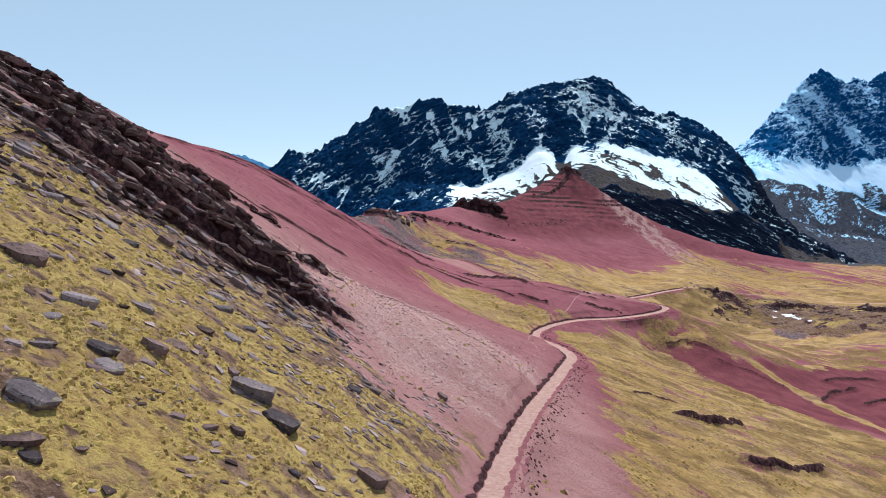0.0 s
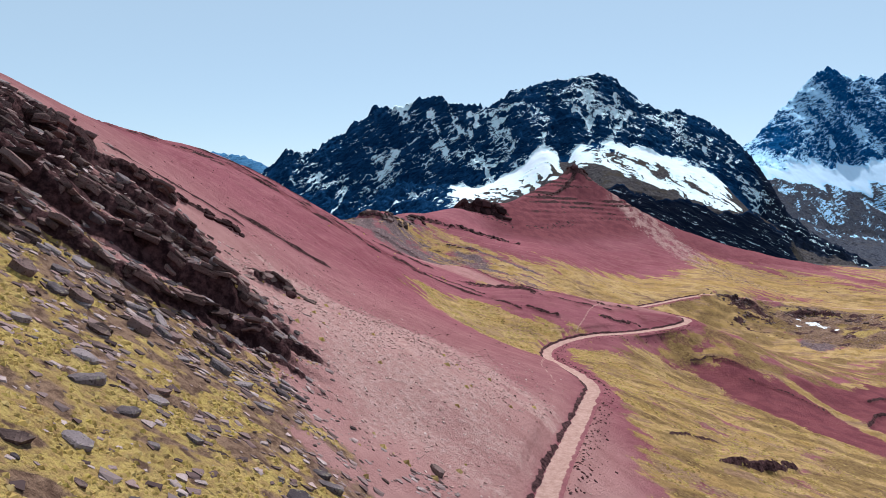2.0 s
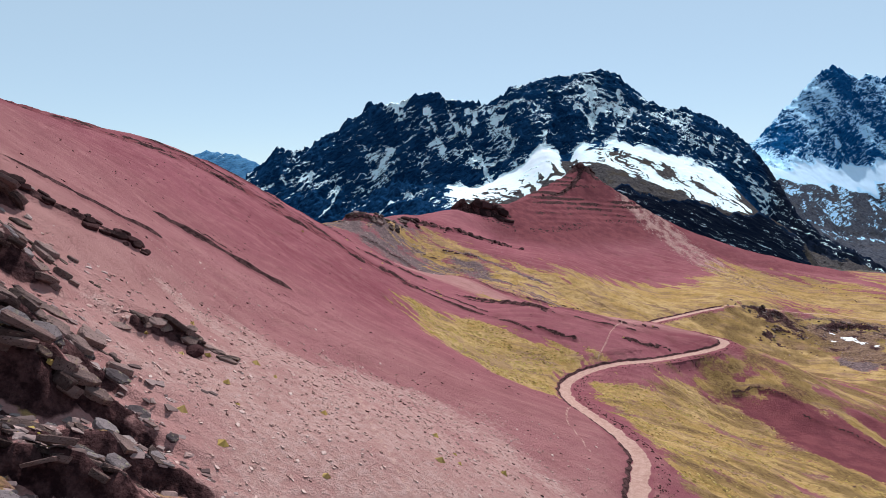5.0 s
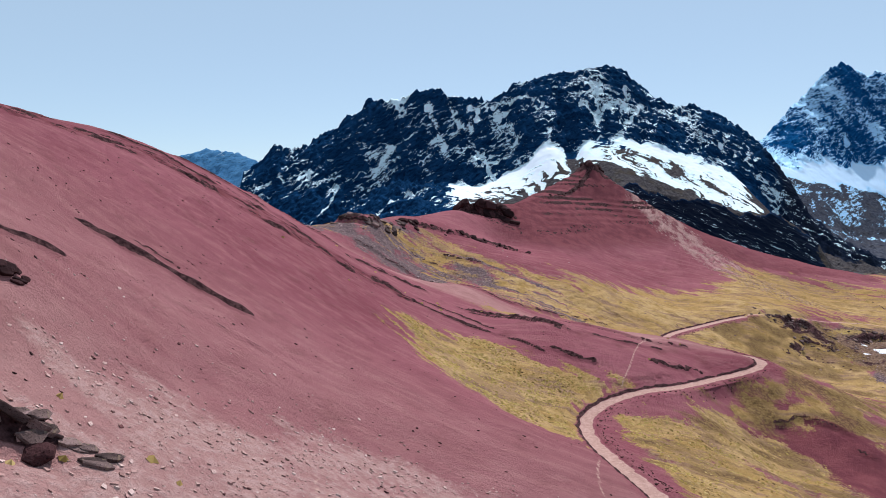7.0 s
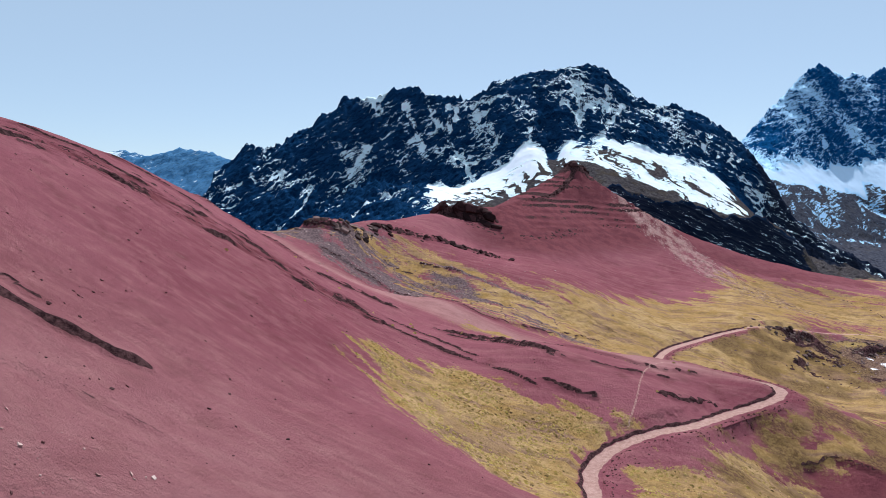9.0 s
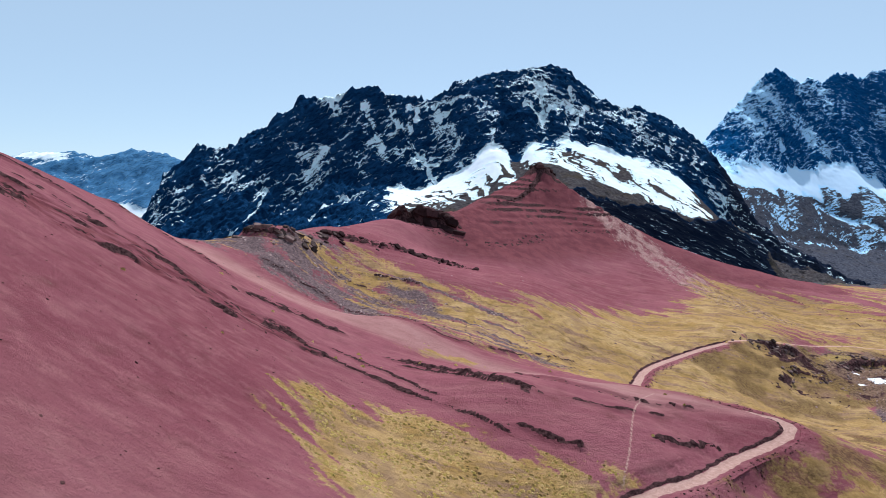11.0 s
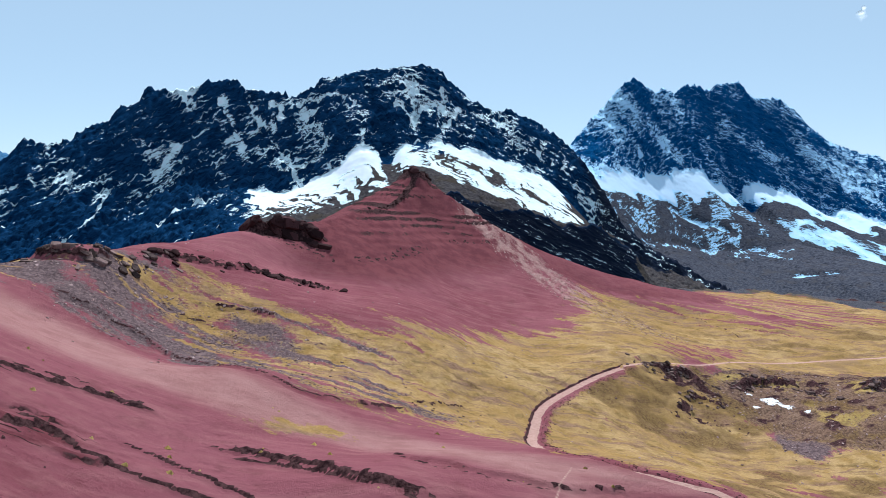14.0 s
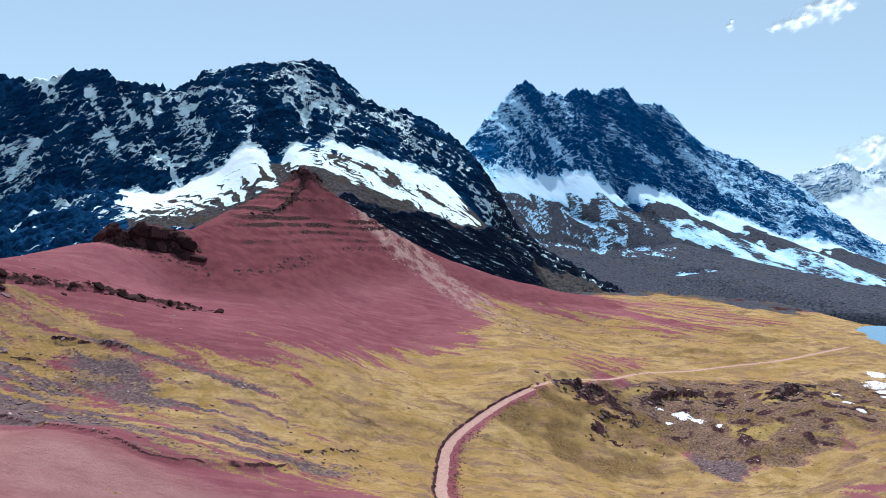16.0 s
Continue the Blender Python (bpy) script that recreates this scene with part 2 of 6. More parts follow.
# ---- relief ----
def lattice(ix, iy, seed):
    h = (ix.astype(np.int64) * 374761393 + iy.astype(np.int64) * 668265263 + seed * 974634777) & 0xFFFFFFFF
    h = ((h ^ (h >> 13)) * 1274126177) & 0xFFFFFFFF
    return ((h ^ (h >> 16)) & 0xFFFF) / 65535.0 * 2 * np.pi


def grain(x, y, seed=0):
    """Gradient noise in the plan, about -0.7 to 0.7."""
    ix, iy = np.floor(x), np.floor(y)
    u, v = x - ix, y - iy
    su, sv = u * u * u * (u * (u * 6 - 15) + 10), v * v * v * (v * (v * 6 - 15) + 10)

    def corner(a, b):
        w = lattice(ix + a, iy + b, seed)
        return np.cos(w) * (u - a) + np.sin(w) * (v - b)

    low = corner(0, 0) * (1 - su) + corner(1, 0) * su
    return low * (1 - sv) + (corner(0, 1) * (1 - su) + corner(1, 1) * su) * sv


def fbm(x, y, octaves=4, seed=0, gain=0.5):
    out, amp = 0.0, 1.0
    for k in range(octaves):
        out, amp = out + amp * grain(x * 2**k + 17.3 * k, y * 2**k - 9.1 * k, seed + k), amp * gain
    return out


def crags(x, y, octaves=4, seed=0, gain=0.5):
    """Sharp ridges between rounded hollows, about 0 to 1.6."""
    out, amp = 0.0, 1.0
    for k in range(octaves):
        out, amp = out + amp * (1 - np.abs(grain(x * 2**k + 7.7 * k, y * 2**k + 3.3 * k, seed + k)) * 2.2), amp * gain
    return out


def smooth(v, lo, hi):
    t = np.clip((v - lo) / (hi - lo), 0, 1)
    return t * t * (3 - 2 * t)


def inside(x, y, corners, soft):
    """1 well inside a plan outline, 0 well outside, 0.5 on its edge, over soft metres each way."""
    c = np.array(corners, float)
    far, odd = np.full(np.shape(x), 1e9), np.zeros(np.shape(x), bool)
    for (ax, ay), (bx, by) in zip(c, np.roll(c, -1, 0)):
        dx, dy = bx - ax, by - ay
        t = np.clip(((x - ax) * dx + (y - ay) * dy) / (dx * dx + dy * dy + 1e-9), 0, 1)
        far = np.minimum(far, np.hypot(x - ax - t * dx, y - ay - t * dy))
        odd ^= ((ay > y) != (by > y)) & (x < dx * (y - ay) / (dy if dy else 1e-9) + ax)
    return np.clip(0.5 + np.where(odd, far, -far) / (2 * soft), 0, 1)


def along(x, y, line):
    """Distance from a plan line, side of it (positive on its left), and the share of the way along it."""
    c = np.array(line, float)[:, :2]
    run = np.r_[0, np.cumsum(np.hypot(*np.diff(c, axis=0).T))]
    best, side, share = np.full(np.shape(x), 1e9), np.zeros(np.shape(x)), np.zeros(np.shape(x))
    for k in range(len(c) - 1):
        (ax, ay), (bx, by) = c[k], c[k + 1]
        dx, dy = bx - ax, by - ay
        t = np.clip(((x - ax) * dx + (y - ay) * dy) / (dx * dx + dy * dy), 0, 1)
        d = np.hypot(x - ax - t * dx, y - ay - t * dy)
        near = d < best
        best = np.where(near, d, best)
        side = np.where(near, np.sign(dx * (y - ay) - dy * (x - ax)), side)
        share = np.where(near, (run[k] + t * (run[k + 1] - run[k])) / run[-1], share)
    return best, side, share


def rounded(line, per=8):
    """A smooth run through the given points (Catmull-Rom)."""
    p = np.array(line, float)
    q = np.vstack([2 * p[0] - p[1], p, 2 * p[-1] - p[-2]])
    out = []
    for k in range(len(p) - 1):
        for t in np.arange(per) / per:
            a, b, c, d = q[k : k + 4]
            out.append(0.5 * (2 * b + (c - a) * t + (2 * a - 5 * b + 4 * c - d) * t * t + (3 * b - a - 3 * c + d) * t**3))
    return np.array(out + [p[-1]])


def sheet(name, xs, ys, zs, material, layers=None):
    """A grid mesh over the plan lines xs and ys, with point layers for its material."""
    ny, nx = zs.shape
    gx, gy = np.meshgrid(xs, ys)
    co = np.stack([gx, gy, zs], -1).reshape(-1, 3).astype(np.float32)
    i = np.arange(nx * ny).reshape(ny, nx)
    quads = np.stack([i[:-1, :-1], i[:-1, 1:], i[1:, 1:], i[1:, :-1]], -1).reshape(-1, 4)
    me = bpy.data.meshes.new(name)
    me.vertices.add(len(co))
    me.vertices.foreach_set("co", co.ravel())
    me.loops.add(quads.size)
    me.loops.foreach_set("vertex_index", quads.ravel().astype(np.int32))
    me.polygons.add(len(quads))
    me.polygons.foreach_set("loop_start", np.arange(0, quads.size, 4, dtype=np.int32))
    me.polygons.foreach_set("use_smooth", np.ones(len(quads), bool))
    me.update(calc_edges=True)
    for key, values in (layers or {}).items():
        me.attributes.new(key, "FLOAT", "POINT").data.foreach_set("value", values.ravel().astype(np.float32))
    me.materials.append(material)
    return new(name, me)


def spaced(*stretches):
    """Plan lines: (from, to, step at from, step at to) for each stretch."""
    out = [stretches[0][0]]
    for lo, hi, first, last in stretches:
        x = lo
        while x < hi - 1e-6:
            x += first + (last - first) * (x - lo) / (hi - lo)
            out.append(min(x, hi))
    return np.unique(np.round(out, 3))


# Landform lines: crests, shelves, foot lines and gullies, each as (x, y, z) along its run.
LANDFORMS = {
    "trail_shelf": [(-12, -60, 27), (-6, -10, 21.5), (1.5, 53, 16), (9, 96, 12.5), (16.8, 122.7, 10.3), (15.2, 146, 7.6), (14.7, 170.3, 4.4), (33, 186, 5.2), (55, 205, 4.2)],
    "lower_slope": [(-24, -10, 34), (-19, 38.5, 32.7), (-19.7, 50.5, 31.4), (-13.4, 64.2, 25.3), (-9.2, 78.3, 21.5), (-3.2, 89.2, 20.2)],
    "middle_slope": [(-22.2, 69.7, 30.2), (-15.6, 82, 26.6), (-20, 95, 27.9), (-26.7, 112, 29.3), (-28.5, 135, 27.9), (-18.2, 162.6, 19.5), (-16.4, 183, 18.3), (-22.3, 204, 21.1)],
    "upper_slope": [(-44, -10, 48), (-29.6, 61, 37.3), (-31, 110, 33.4), (-40.3, 139.4, 34.5), (-40, 180, 33), (-37, 215, 29), (-34, 245, 22)],
    "hill_crest": [(-70, -10, 66), (-62, 90, 56.5), (-72, 120, 57.6), (-80, 160, 54.5), (-80, 200, 52.6), (-68, 220, 45.8), (-60, 240, 37.5), (-54, 262, 29)],
    "hill_back": [(-130, 0, 74), (-112, 120, 62), (-115, 190, 56), (-110, 250, 46), (-120, 310, 36)],
    "saddle": [(-58, 296, 22.5), (-78, 320, 21), (-110, 380, 14)],
    "bench": [(0.4, 196.7, 12.2), (11, 200, 13.2), (27.5, 187, 7.2), (-5, 245, 14.0), (-17, 259, 12.8), (32, 263, 1.7), (8.5, 222, 9.6)],
    "right_meadow": [(30, -30, 8), (32, 40, 4), (26.3, 111.6, 6.3), (34.3, 120, 2.4), (45.4, 112, -1), (42.3, 147.5, -1.1), (27.3, 162.7, 2.2)],
    "red_gully": [(75, 60, -14), (90, 130, -14), (82.8, 182, -11.7), (64.2, 188.6, -5), (51, 188.6, -4.5), (101.8, 207, -13)],
    "basin": [(54.3, 196, 0.3), (47.5, 255.7, -3.6), (70, 314, -1.9), (87, 298, -2.6), (95, 280, -14), (60, 230, -1)],
    "stony_knoll": [(110, 327, -2.5), (115, 305, -8.7), (116, 287, -14.9), (131, 297, -14.4), (143, 278, -14.5), (162, 289, -11), (183, 314, -17), (160, 343, -14)],
    "grass_apron": [(24.6, 283, 10), (16.5, 281, 10.8), (1, 285, 16), (-15, 285, 17.9), (-24, 282.7, 20.1), (36.5, 317, 11), (14.3, 319.7, 16.5)],
    "red_hill_crest": [(-38, 286, 30.7), (-25, 310, 29.3), (-8, 336, 29.5), (8, 357, 30), (30, 388, 34.5), (56, 428, 47.2), (75, 424, 35.5), (95, 417, 23.4), (125, 420, 11), (160, 424, 1.5)],
    "red_hill_face": [(5.5, 332, 19.2), (-10, 320, 25), (58, 412, 33), (123, 407, 5.8), (155.7, 407, -0.2), (60, 360, 10), (95, 360, 3)],
    "red_hill_back": [(-60, 345, 12), (-20, 390, 10), (40, 470, 12), (110, 470, 0), (170, 470, -8), (-30, 480, -6)],
    "plain": [(180, 377.5, -9.3), (210, 372, -12.7), (157.7, 383.5, -8.6), (240, 300, -21), (276, 356, -18), (312, 382, -20), (305, 440, -17.5), (230, 200, -30), (150, 100, -28), (120, 0, -28)],
    "far_floor": [(-300, 420, 20), (-300, 0, 60), (-260, 600, -10), (0, 560, -10), (150, 600, -14), (280, 633, -14), (420, 560, -34), (430, 400, -36), (420, 250, -45), (300, 0, -40), (0, -160, 20), (200, -160, -20)],
}


def plate_fit(lines):
    """A thin, bendable plate laid over the landform lines; returns its weights."""
    pts = np.array([p for run in lines.values() for p in run], float)
    xy, z = pts[:, :2] / 100, pts[:, 2]
    r2 = ((xy[:, None] - xy[None]) ** 2).sum(-1)
    k = 0.5 * r2 * np.log(r2 + 1e-12) + 2e-4 * np.eye(len(xy))
    one = np.c_[np.ones(len(xy)), xy]
    a = np.block([[k, one], [one.T, np.zeros((3, 3))]])
    return xy, np.linalg.solve(a, np.r_[z, 0, 0, 0])


PLATE_XY, PLATE_W = plate_fit(LANDFORMS)


def plate(x, y):
    p = np.stack([np.ravel(x), np.ravel(y)], -1) / 100
    out = PLATE_W[-3] + p @ PLATE_W[-2:]
    for c, w in zip(PLATE_XY, PLATE_W):
        r2 = ((p - c) ** 2).sum(-1)
        out += w * 0.5 * r2 * np.log(r2 + 1e-12)
    return out.reshape(np.shape(x))


COARSE = 4.0
CX, CY = np.arange(-280, 481, COARSE), np.arange(-160, 721, COARSE)
CZ = plate(*np.meshgrid(CX, CY))


def lay(x, y):
    """The plate's height, read from its coarse grid with cubic smoothing."""
    u, v = np.clip((x - CX[0]) / COARSE, 1, len(CX) - 3.001), np.clip((y - CY[0]) / COARSE, 1, len(CY) - 3.001)
    i, j = u.astype(int), v.astype(int)
    u, v = u - i, v - j

    def weights(t):
        return (-t + 2 * t**2 - t**3) / 2, (2 - 5 * t**2 + 3 * t**3) / 2, (t + 4 * t**2 - 3 * t**3) / 2, (-(t**2) + t**3) / 2

    wu, wv = weights(u), weights(v)
    return sum(wv[b] * sum(wu[a] * CZ[j + b - 1, i + a - 1] for a in range(4)) for b in range(4))


TRAIL = rounded([(-7, -30), (-3, 20), (1, 52), (3, 66), (6, 80), (10, 96), (14.2, 112), (16.6, 122), (16, 132), (14.2, 146), (13.6, 158), (14.6, 169), (19, 176.5),
                 (26, 182), (33, 186.5), (42, 195.5), (49, 200.5), (54.5, 204.5), (55.5, 209), (50, 214), (44, 221), (41, 232), (43.5, 246), (48, 257.5), (55, 272), (66, 284), (77, 292.5), (89, 299)], 6)
TRAIL_FAR = rounded([(89, 299), (104, 307), (120, 313), (148, 329), (181, 339), (219, 343), (262, 352)], 6)

ZONES = {   # plan outlines, with the way down the slope (degrees from +x), how far tongues reach along it, and how wide they are
    "near_grass": ([(-60, 68), (-42, 72), (-31, 69), (-24, 71), (-16, 74), (-13, 70), (-11, 64), (-9, 59), (-6, 60), (-3, 65), (1, 66), (-1, 48), (-5, 0), (-8, -60), (-90, -60)], -8, 5, 3),
    "meadow": ([(19, 171), (30, 178), (41, 186), (53, 186), (60, 171), (70, 157), (86, 147), (130, 120), (160, -60), (12, -60), (14, 40), (16, 70), (17, 84), (19, 105), (20, 128)], -20, 3, 3),
    "bench_grass": ([(32, 183), (46, 196), (58, 203), (62, 225), (100, 262), (135, 250), (200, 240), (160, 205), (126, 217), (87, 195), (69, 187), (61, 191), (43, 185)], -30, 4, 4),
    "tongue": ([(-17, 181), (-13, 186), (-4, 191.5), (2, 190), (10, 186), (17, 182.5), (22, 180), (16, 172), (13, 162), (12, 151), (6, 153), (0, 157), (-7, 163), (-12, 172)], -42, 7, 2.2),
    "patch": ([(20, 186), (26, 183), (22, 180)], -42, 2, 2),
    "apron": ([(-27, 292), (-16, 296), (-4, 292), (4, 286), (14, 284), (24, 286), (37, 301), (52, 313), (70, 327), (84, 330), (124, 399), (147, 398), (170, 396), (190, 402),
               (214, 452), (290, 560), (520, 640), (640, 320), (260, 260), (129, 248), (60, 215), (47, 217), (39, 232), (27, 241), (11, 248), (-3, 261), (-10, 268), (-20, 281), (-30, 284)], -28, 9, 4.0),
    "slate": ([(-60, 300), (-43, 283), (-30, 300), (-24, 295), (-14, 286), (-4, 270), (8, 250), (24, 246), (8, 247), (-10, 254), (-26, 264), (-40, 264), (-60, 270)], -20, 5, 4),
    "slate_patch": ([(-14, 286), (0, 283), (8, 270), (2, 262), (-8, 272)], -45, 4, 3),
    "slate_strip": ([(18, 250), (34, 258), (36, 250), (26, 243)], -20, 3, 3),
    "knoll": ([(97, 303), (117, 311), (140, 322), (175, 326), (235, 320), (240, 290), (165, 268), (133, 262), (122, 275), (110, 292)], -62, 6, 5),
    "knoll_foot": ([(70, 285), (84, 297), (100, 304), (118, 300), (128, 284), (112, 268), (92, 266), (76, 276)], -70, 3, 4),
    "grey_chute": ([(118, 300), (128, 306), (138, 300), (136, 284), (128, 268), (118, 262), (114, 272), (122, 286)], -75, 3, 3),
    "pebbles": ([(-26, 88), (-24, 104), (-14, 116), (-4, 118), (4, 112), (9, 104), (6, 88), (2, 72), (-8, 68), (-12, 74), (-18, 82)], -10, 8, 3),
    "hill_stones": ([(70, 432), (98, 420), (124, 388), (138, 350), (116, 336), (98, 374), (74, 416)], -62, 8, 2.4),
    "red_gully": ([(42, 186), (61, 193), (70, 189), (88, 197), (108, 215), (130, 219), (125, 170), (90, 148), (83, 152), (73, 151), (62, 163), (50, 180)], -30, 4, 3),
    "red_shoulder": ([(60, 436), (95, 420), (125, 424), (165, 430), (215, 450), (190, 402), (150, 398), (124, 401), (100, 398), (80, 410)], -62, 5, 3),
    "red_back": ([(133, 421), (143, 407), (171, 412), (215, 440), (262, 452), (262, 410), (277, 388), (230, 382), (205, 364), (186, 366), (160, 377), (140, 388), (120, 402)], -28, 14, 2.6),
    "talus_foot": ([(225, 466), (268, 479), (283, 470), (290, 458), (285, 436), (310, 424), (382, 455), (471, 490), (900, 560), (3400, 700), (3400, 3600), (100, 3600), (150, 520)], -80, 8, 6),
    "dusty_bench": ([(-60, 262), (-30, 258), (-8, 246), (8, 236), (30, 222), (50, 210), (30, 206), (8, 222), (-14, 228), (-40, 232), (-60, 238)], -30, 6, 5),
    "bench_patch": ([(-5, 224), (1, 227), (7, 229), (11, 227), (4, 223), (-2, 222)], -30, 3, 1.5),
    "red_wash": ([(108, 318), (128, 345), (165, 352), (150, 335), (128, 318), (120, 306)], -20, 5, 3),
}

LEDGES = [   # beds of the outcrop, one behind the other: line with its high side to the left, step height
    ([(-48, 84), (-42, 88), (-39.8, 91.5), (-37, 94), (-34.5, 97.5)], 2.0),
    ([(-46, 78), (-40, 81), (-34, 84.5), (-30.5, 86), (-27, 89)], 2.2),
    ([(-42, 72), (-36, 75), (-29.6, 78), (-26.9, 79.2), (-23.5, 81.5)], 1.6),
    ([(-44, 67), (-36, 70.5), (-28, 75), (-24, 76.5), (-19, 79)], 2.8),
    ([(-34, 63), (-28, 66.5), (-23.6, 69.2), (-20.5, 71.9)], 1.5),
    ([(-22, 71), (-18.6, 74.2)], 0.9),
    ([(-19.5, 72.2), (-16.2, 75.2)], 0.9),
    ([(-18, 71.4), (-14.2, 73.4)], 0.8),
    ([(-58, 86), (-52, 89), (-46, 92), (-42, 95.5)], 1.8),
    ([(-62, 80), (-54, 83), (-48, 87)], 1.8),
    ([(-56, 72), (-48, 75.5), (-42, 79)], 1.6),
    ([(-72, 88), (-64, 91), (-56, 95)], 1.8),
    ([(-76, 80), (-68, 83), (-60, 87)], 1.6),
    ([(-50, 62), (-44, 64.5), (-38, 68)], 1.2),
    ([(-40, 58), (-34, 60.5), (-29, 63)], 0.9),
    ([(-24.4, 89.6), (-23.1, 92.6), (-21, 94.4), (-20.2, 94.9)], 1.3),
]
SCARPS = [(line, high, 2.4 * high ** 0.5 + 0.6, 1.0) for line, high in LEDGES] + [   # with how far the back slope runs and the shade painted on the broken face
    ([(-40, 97), (-36.5, 100.5), (-34, 103.7), (-32.4, 106), (-31, 108.2)], 0.7, 2.0, 0.9),
    ([(-46, 99), (-42.5, 104.8), (-37, 113), (-33.5, 119)], 0.45, 2.0, 0.8),
    ([(-42.5, 131), (-38.8, 132.8), (-35.4, 134.2), (-31.5, 135.2), (-28.5, 136.3), (-25, 137.5)], 0.8, 3.0, 1.3),
    ([(-39.5, 137), (-37, 138), (-34.5, 137.3)], 0.5, 2.0, 0.7),
    ([(-36, 122), (-30, 126), (-25, 128), (-22, 128), (-18, 128)], 0.22, 1.5, 0.5),
    ([(-26, 208), (-22, 205), (-17, 202.5), (-13, 201), (-7, 200), (0, 196.5), (8, 190), (13, 186)], 0.42, 3.0, 1.0),
    ([(-17, 208.5), (-11, 206), (-7, 204), (-2, 200.5), (3, 196)], 0.36, 2.5, 0.9),
    ([(-8, 211.5), (-2, 212), (3, 209), (8, 203.5), (16, 198)], 0.7, 4.0, 1.0),
    ([(-6, 210), (0, 209.5), (5, 205.5), (11, 199.5)], 0.4, 2.0, 0.9),
    ([(18, 199), (26, 199), (36, 203)], 0.5, 2.5, 0.7),
    ([(12, 216), (22, 208), (34, 206), (44, 208)], 0.5, 3.0, 0.4),
    ([(28, 192.3), (32, 193.8), (36, 195.3), (42, 198.5)], 0.6, 2.5, 1.0),
    ([(10, 190.5), (16, 188), (20, 187)], 0.7, 2.0, 0.8),
    ([(-46, 270), (-34, 268), (-24, 266), (-14, 258), (-6, 249), (3, 243), (16, 244), (26, 252)], 0.8, 4.0, 0.7),
    ([(-30, 214), (-23, 216), (-18, 218), (-12, 217.5)], 0.5, 2.5, 0.8),
    ([(-62, 236), (-50, 232), (-40, 226), (-30, 220)], 0.7, 3.0, 0.8),
    ([(-70, 214), (-56, 212), (-44, 208), (-34, 205)], 0.6, 3.0, 0.7),
    ([(-76, 196), (-60, 200), (-50, 200)], 0.7, 3.0, 0.7),
    ([(-15, 286), (-10, 286), (-5, 285.5), (1, 283)], 0.9, 3.0, 0.9),
    ([(-24, 282), (-18, 280), (-12, 279)], 0.6, 3.0, 0.7),
    ([(23, 255), (29, 259), (36, 263.5)], 0.6, 3.0, 0.8),
    ([(28, 105), (34, 109.5), (40, 114), (48, 124)], 1.3, 3.5, 1.0),
    ([(24, 110), (30, 117), (36, 122)], 0.5, 3.0, 0.7),
    ([(36, 95), (46, 100), (56, 110)], 1.2, 3.5, 1.0),
    ([(45, 142), (54, 150), (62, 156)], 0.4, 3.0, 0.5),
    ([(50, 189.5), (58, 192.5), (66, 189)], 0.7, 3.0, 0.6),
    ([(84, 172), (92, 182), (104, 190)], 1.0, 4.0, 0.9),
    ([(96, 176), (104, 182), (114, 186)], 0.8, 3.0, 0.9),
    ([(92, 188), (104, 198), (118, 204)], 0.8, 3.0, 0.9),
    ([(97, 166), (107, 173), (118, 178)], 0.7, 3.0, 0.9),
    ([(62, 186), (72, 182), (80, 176)], 0.5, 2.5, 0.7),
    ([(-10, 346), (-2, 351), (6, 352.5), (12, 349.5)], 4.2, 9.0, 1.2),
    ([(-30, 300), (-22, 302), (-14, 306), (-6, 311), (4, 313), (16, 321)], 1.1, 4.0, 0.8),
    ([(-48, 284), (-40, 282), (-32, 287)], 1.6, 5.0, 0.8),
    ([(94, 301), (104, 303.5), (115, 301)], 1.6, 5.0, 0.9),
    ([(102, 292), (108, 293), (114, 290)], 1.2, 4.0, 0.9),
    ([(126, 304), (134, 307), (146, 303)], 2.0, 5.0, 1.0),
    ([(156, 290), (166, 296), (182, 306), (196, 316)], 2.6, 6.0, 1.0),
    ([(126, 372), (140, 366), (158, 356)], 0.6, 3.0, 0.5),
    ([(170, 360), (169, 370), (165, 381), (156, 392)], 0.9, 3.0, 0.9),
]
SHOULDER = [(-90, 138), (-84, 155), (-77, 172), (-68, 186), (-58, 194), (-47, 198), (-37, 201), (-27, 202), (-17, 203), (-9, 205)]
DARK_PATCHES = [(104, 301, 8.5), (111, 297, 5), (99, 288, 3.5), (143, 305, 5.5), (149, 302, 4), (180, 299, 8), (190, 306, 6), (172, 293, 4), (126, 303, 3)]
SPECKLED = [([(-9, 211), (-3, 212), (2, 209.5), (8, 203), (13, 199), (18, 198)], 1.5, 500), ([(12, 217), (18, 208), (25, 205.5), (34, 206), (44, 209)], 1.3, 510), ([(-34, 211), (-28, 214), (-22, 218), (-13, 219)], 1.8, 520),
            ([(-34, 203), (-28, 203), (-24, 205)], 1.2, 530), ([(28, 192), (33, 194), (38, 196.5), (43, 199)], 1.0, 540), ([(-60, 205), (-48, 204), (-38, 202)], 1.6, 550),
            ([(-14, 341), (-4, 344), (8, 346), (18, 342)], 4.0, 560), ([(-32, 300), (-20, 304), (-6, 311), (6, 314), (18, 322)], 2.4, 570), ([(18, 342), (30, 352), (44, 368), (52, 384)], 3.0, 580), ([(62, 394), (72, 400), (84, 404)], 2.4, 590), ([(94, 297), (106, 298), (118, 292)], 3.0, 600), ([(92, 284), (104, 284), (114, 279)], 2.2, 610)]
OUTCROP = [(-92, 101), (-74, 96), (-60, 92.5), (-46, 89), (-34, 86), (-22, 83), (-16, 79), (-14, 73), (-17, 67), (-26, 62), (-40, 64), (-56, 70), (-76, 78), (-100, 86)]
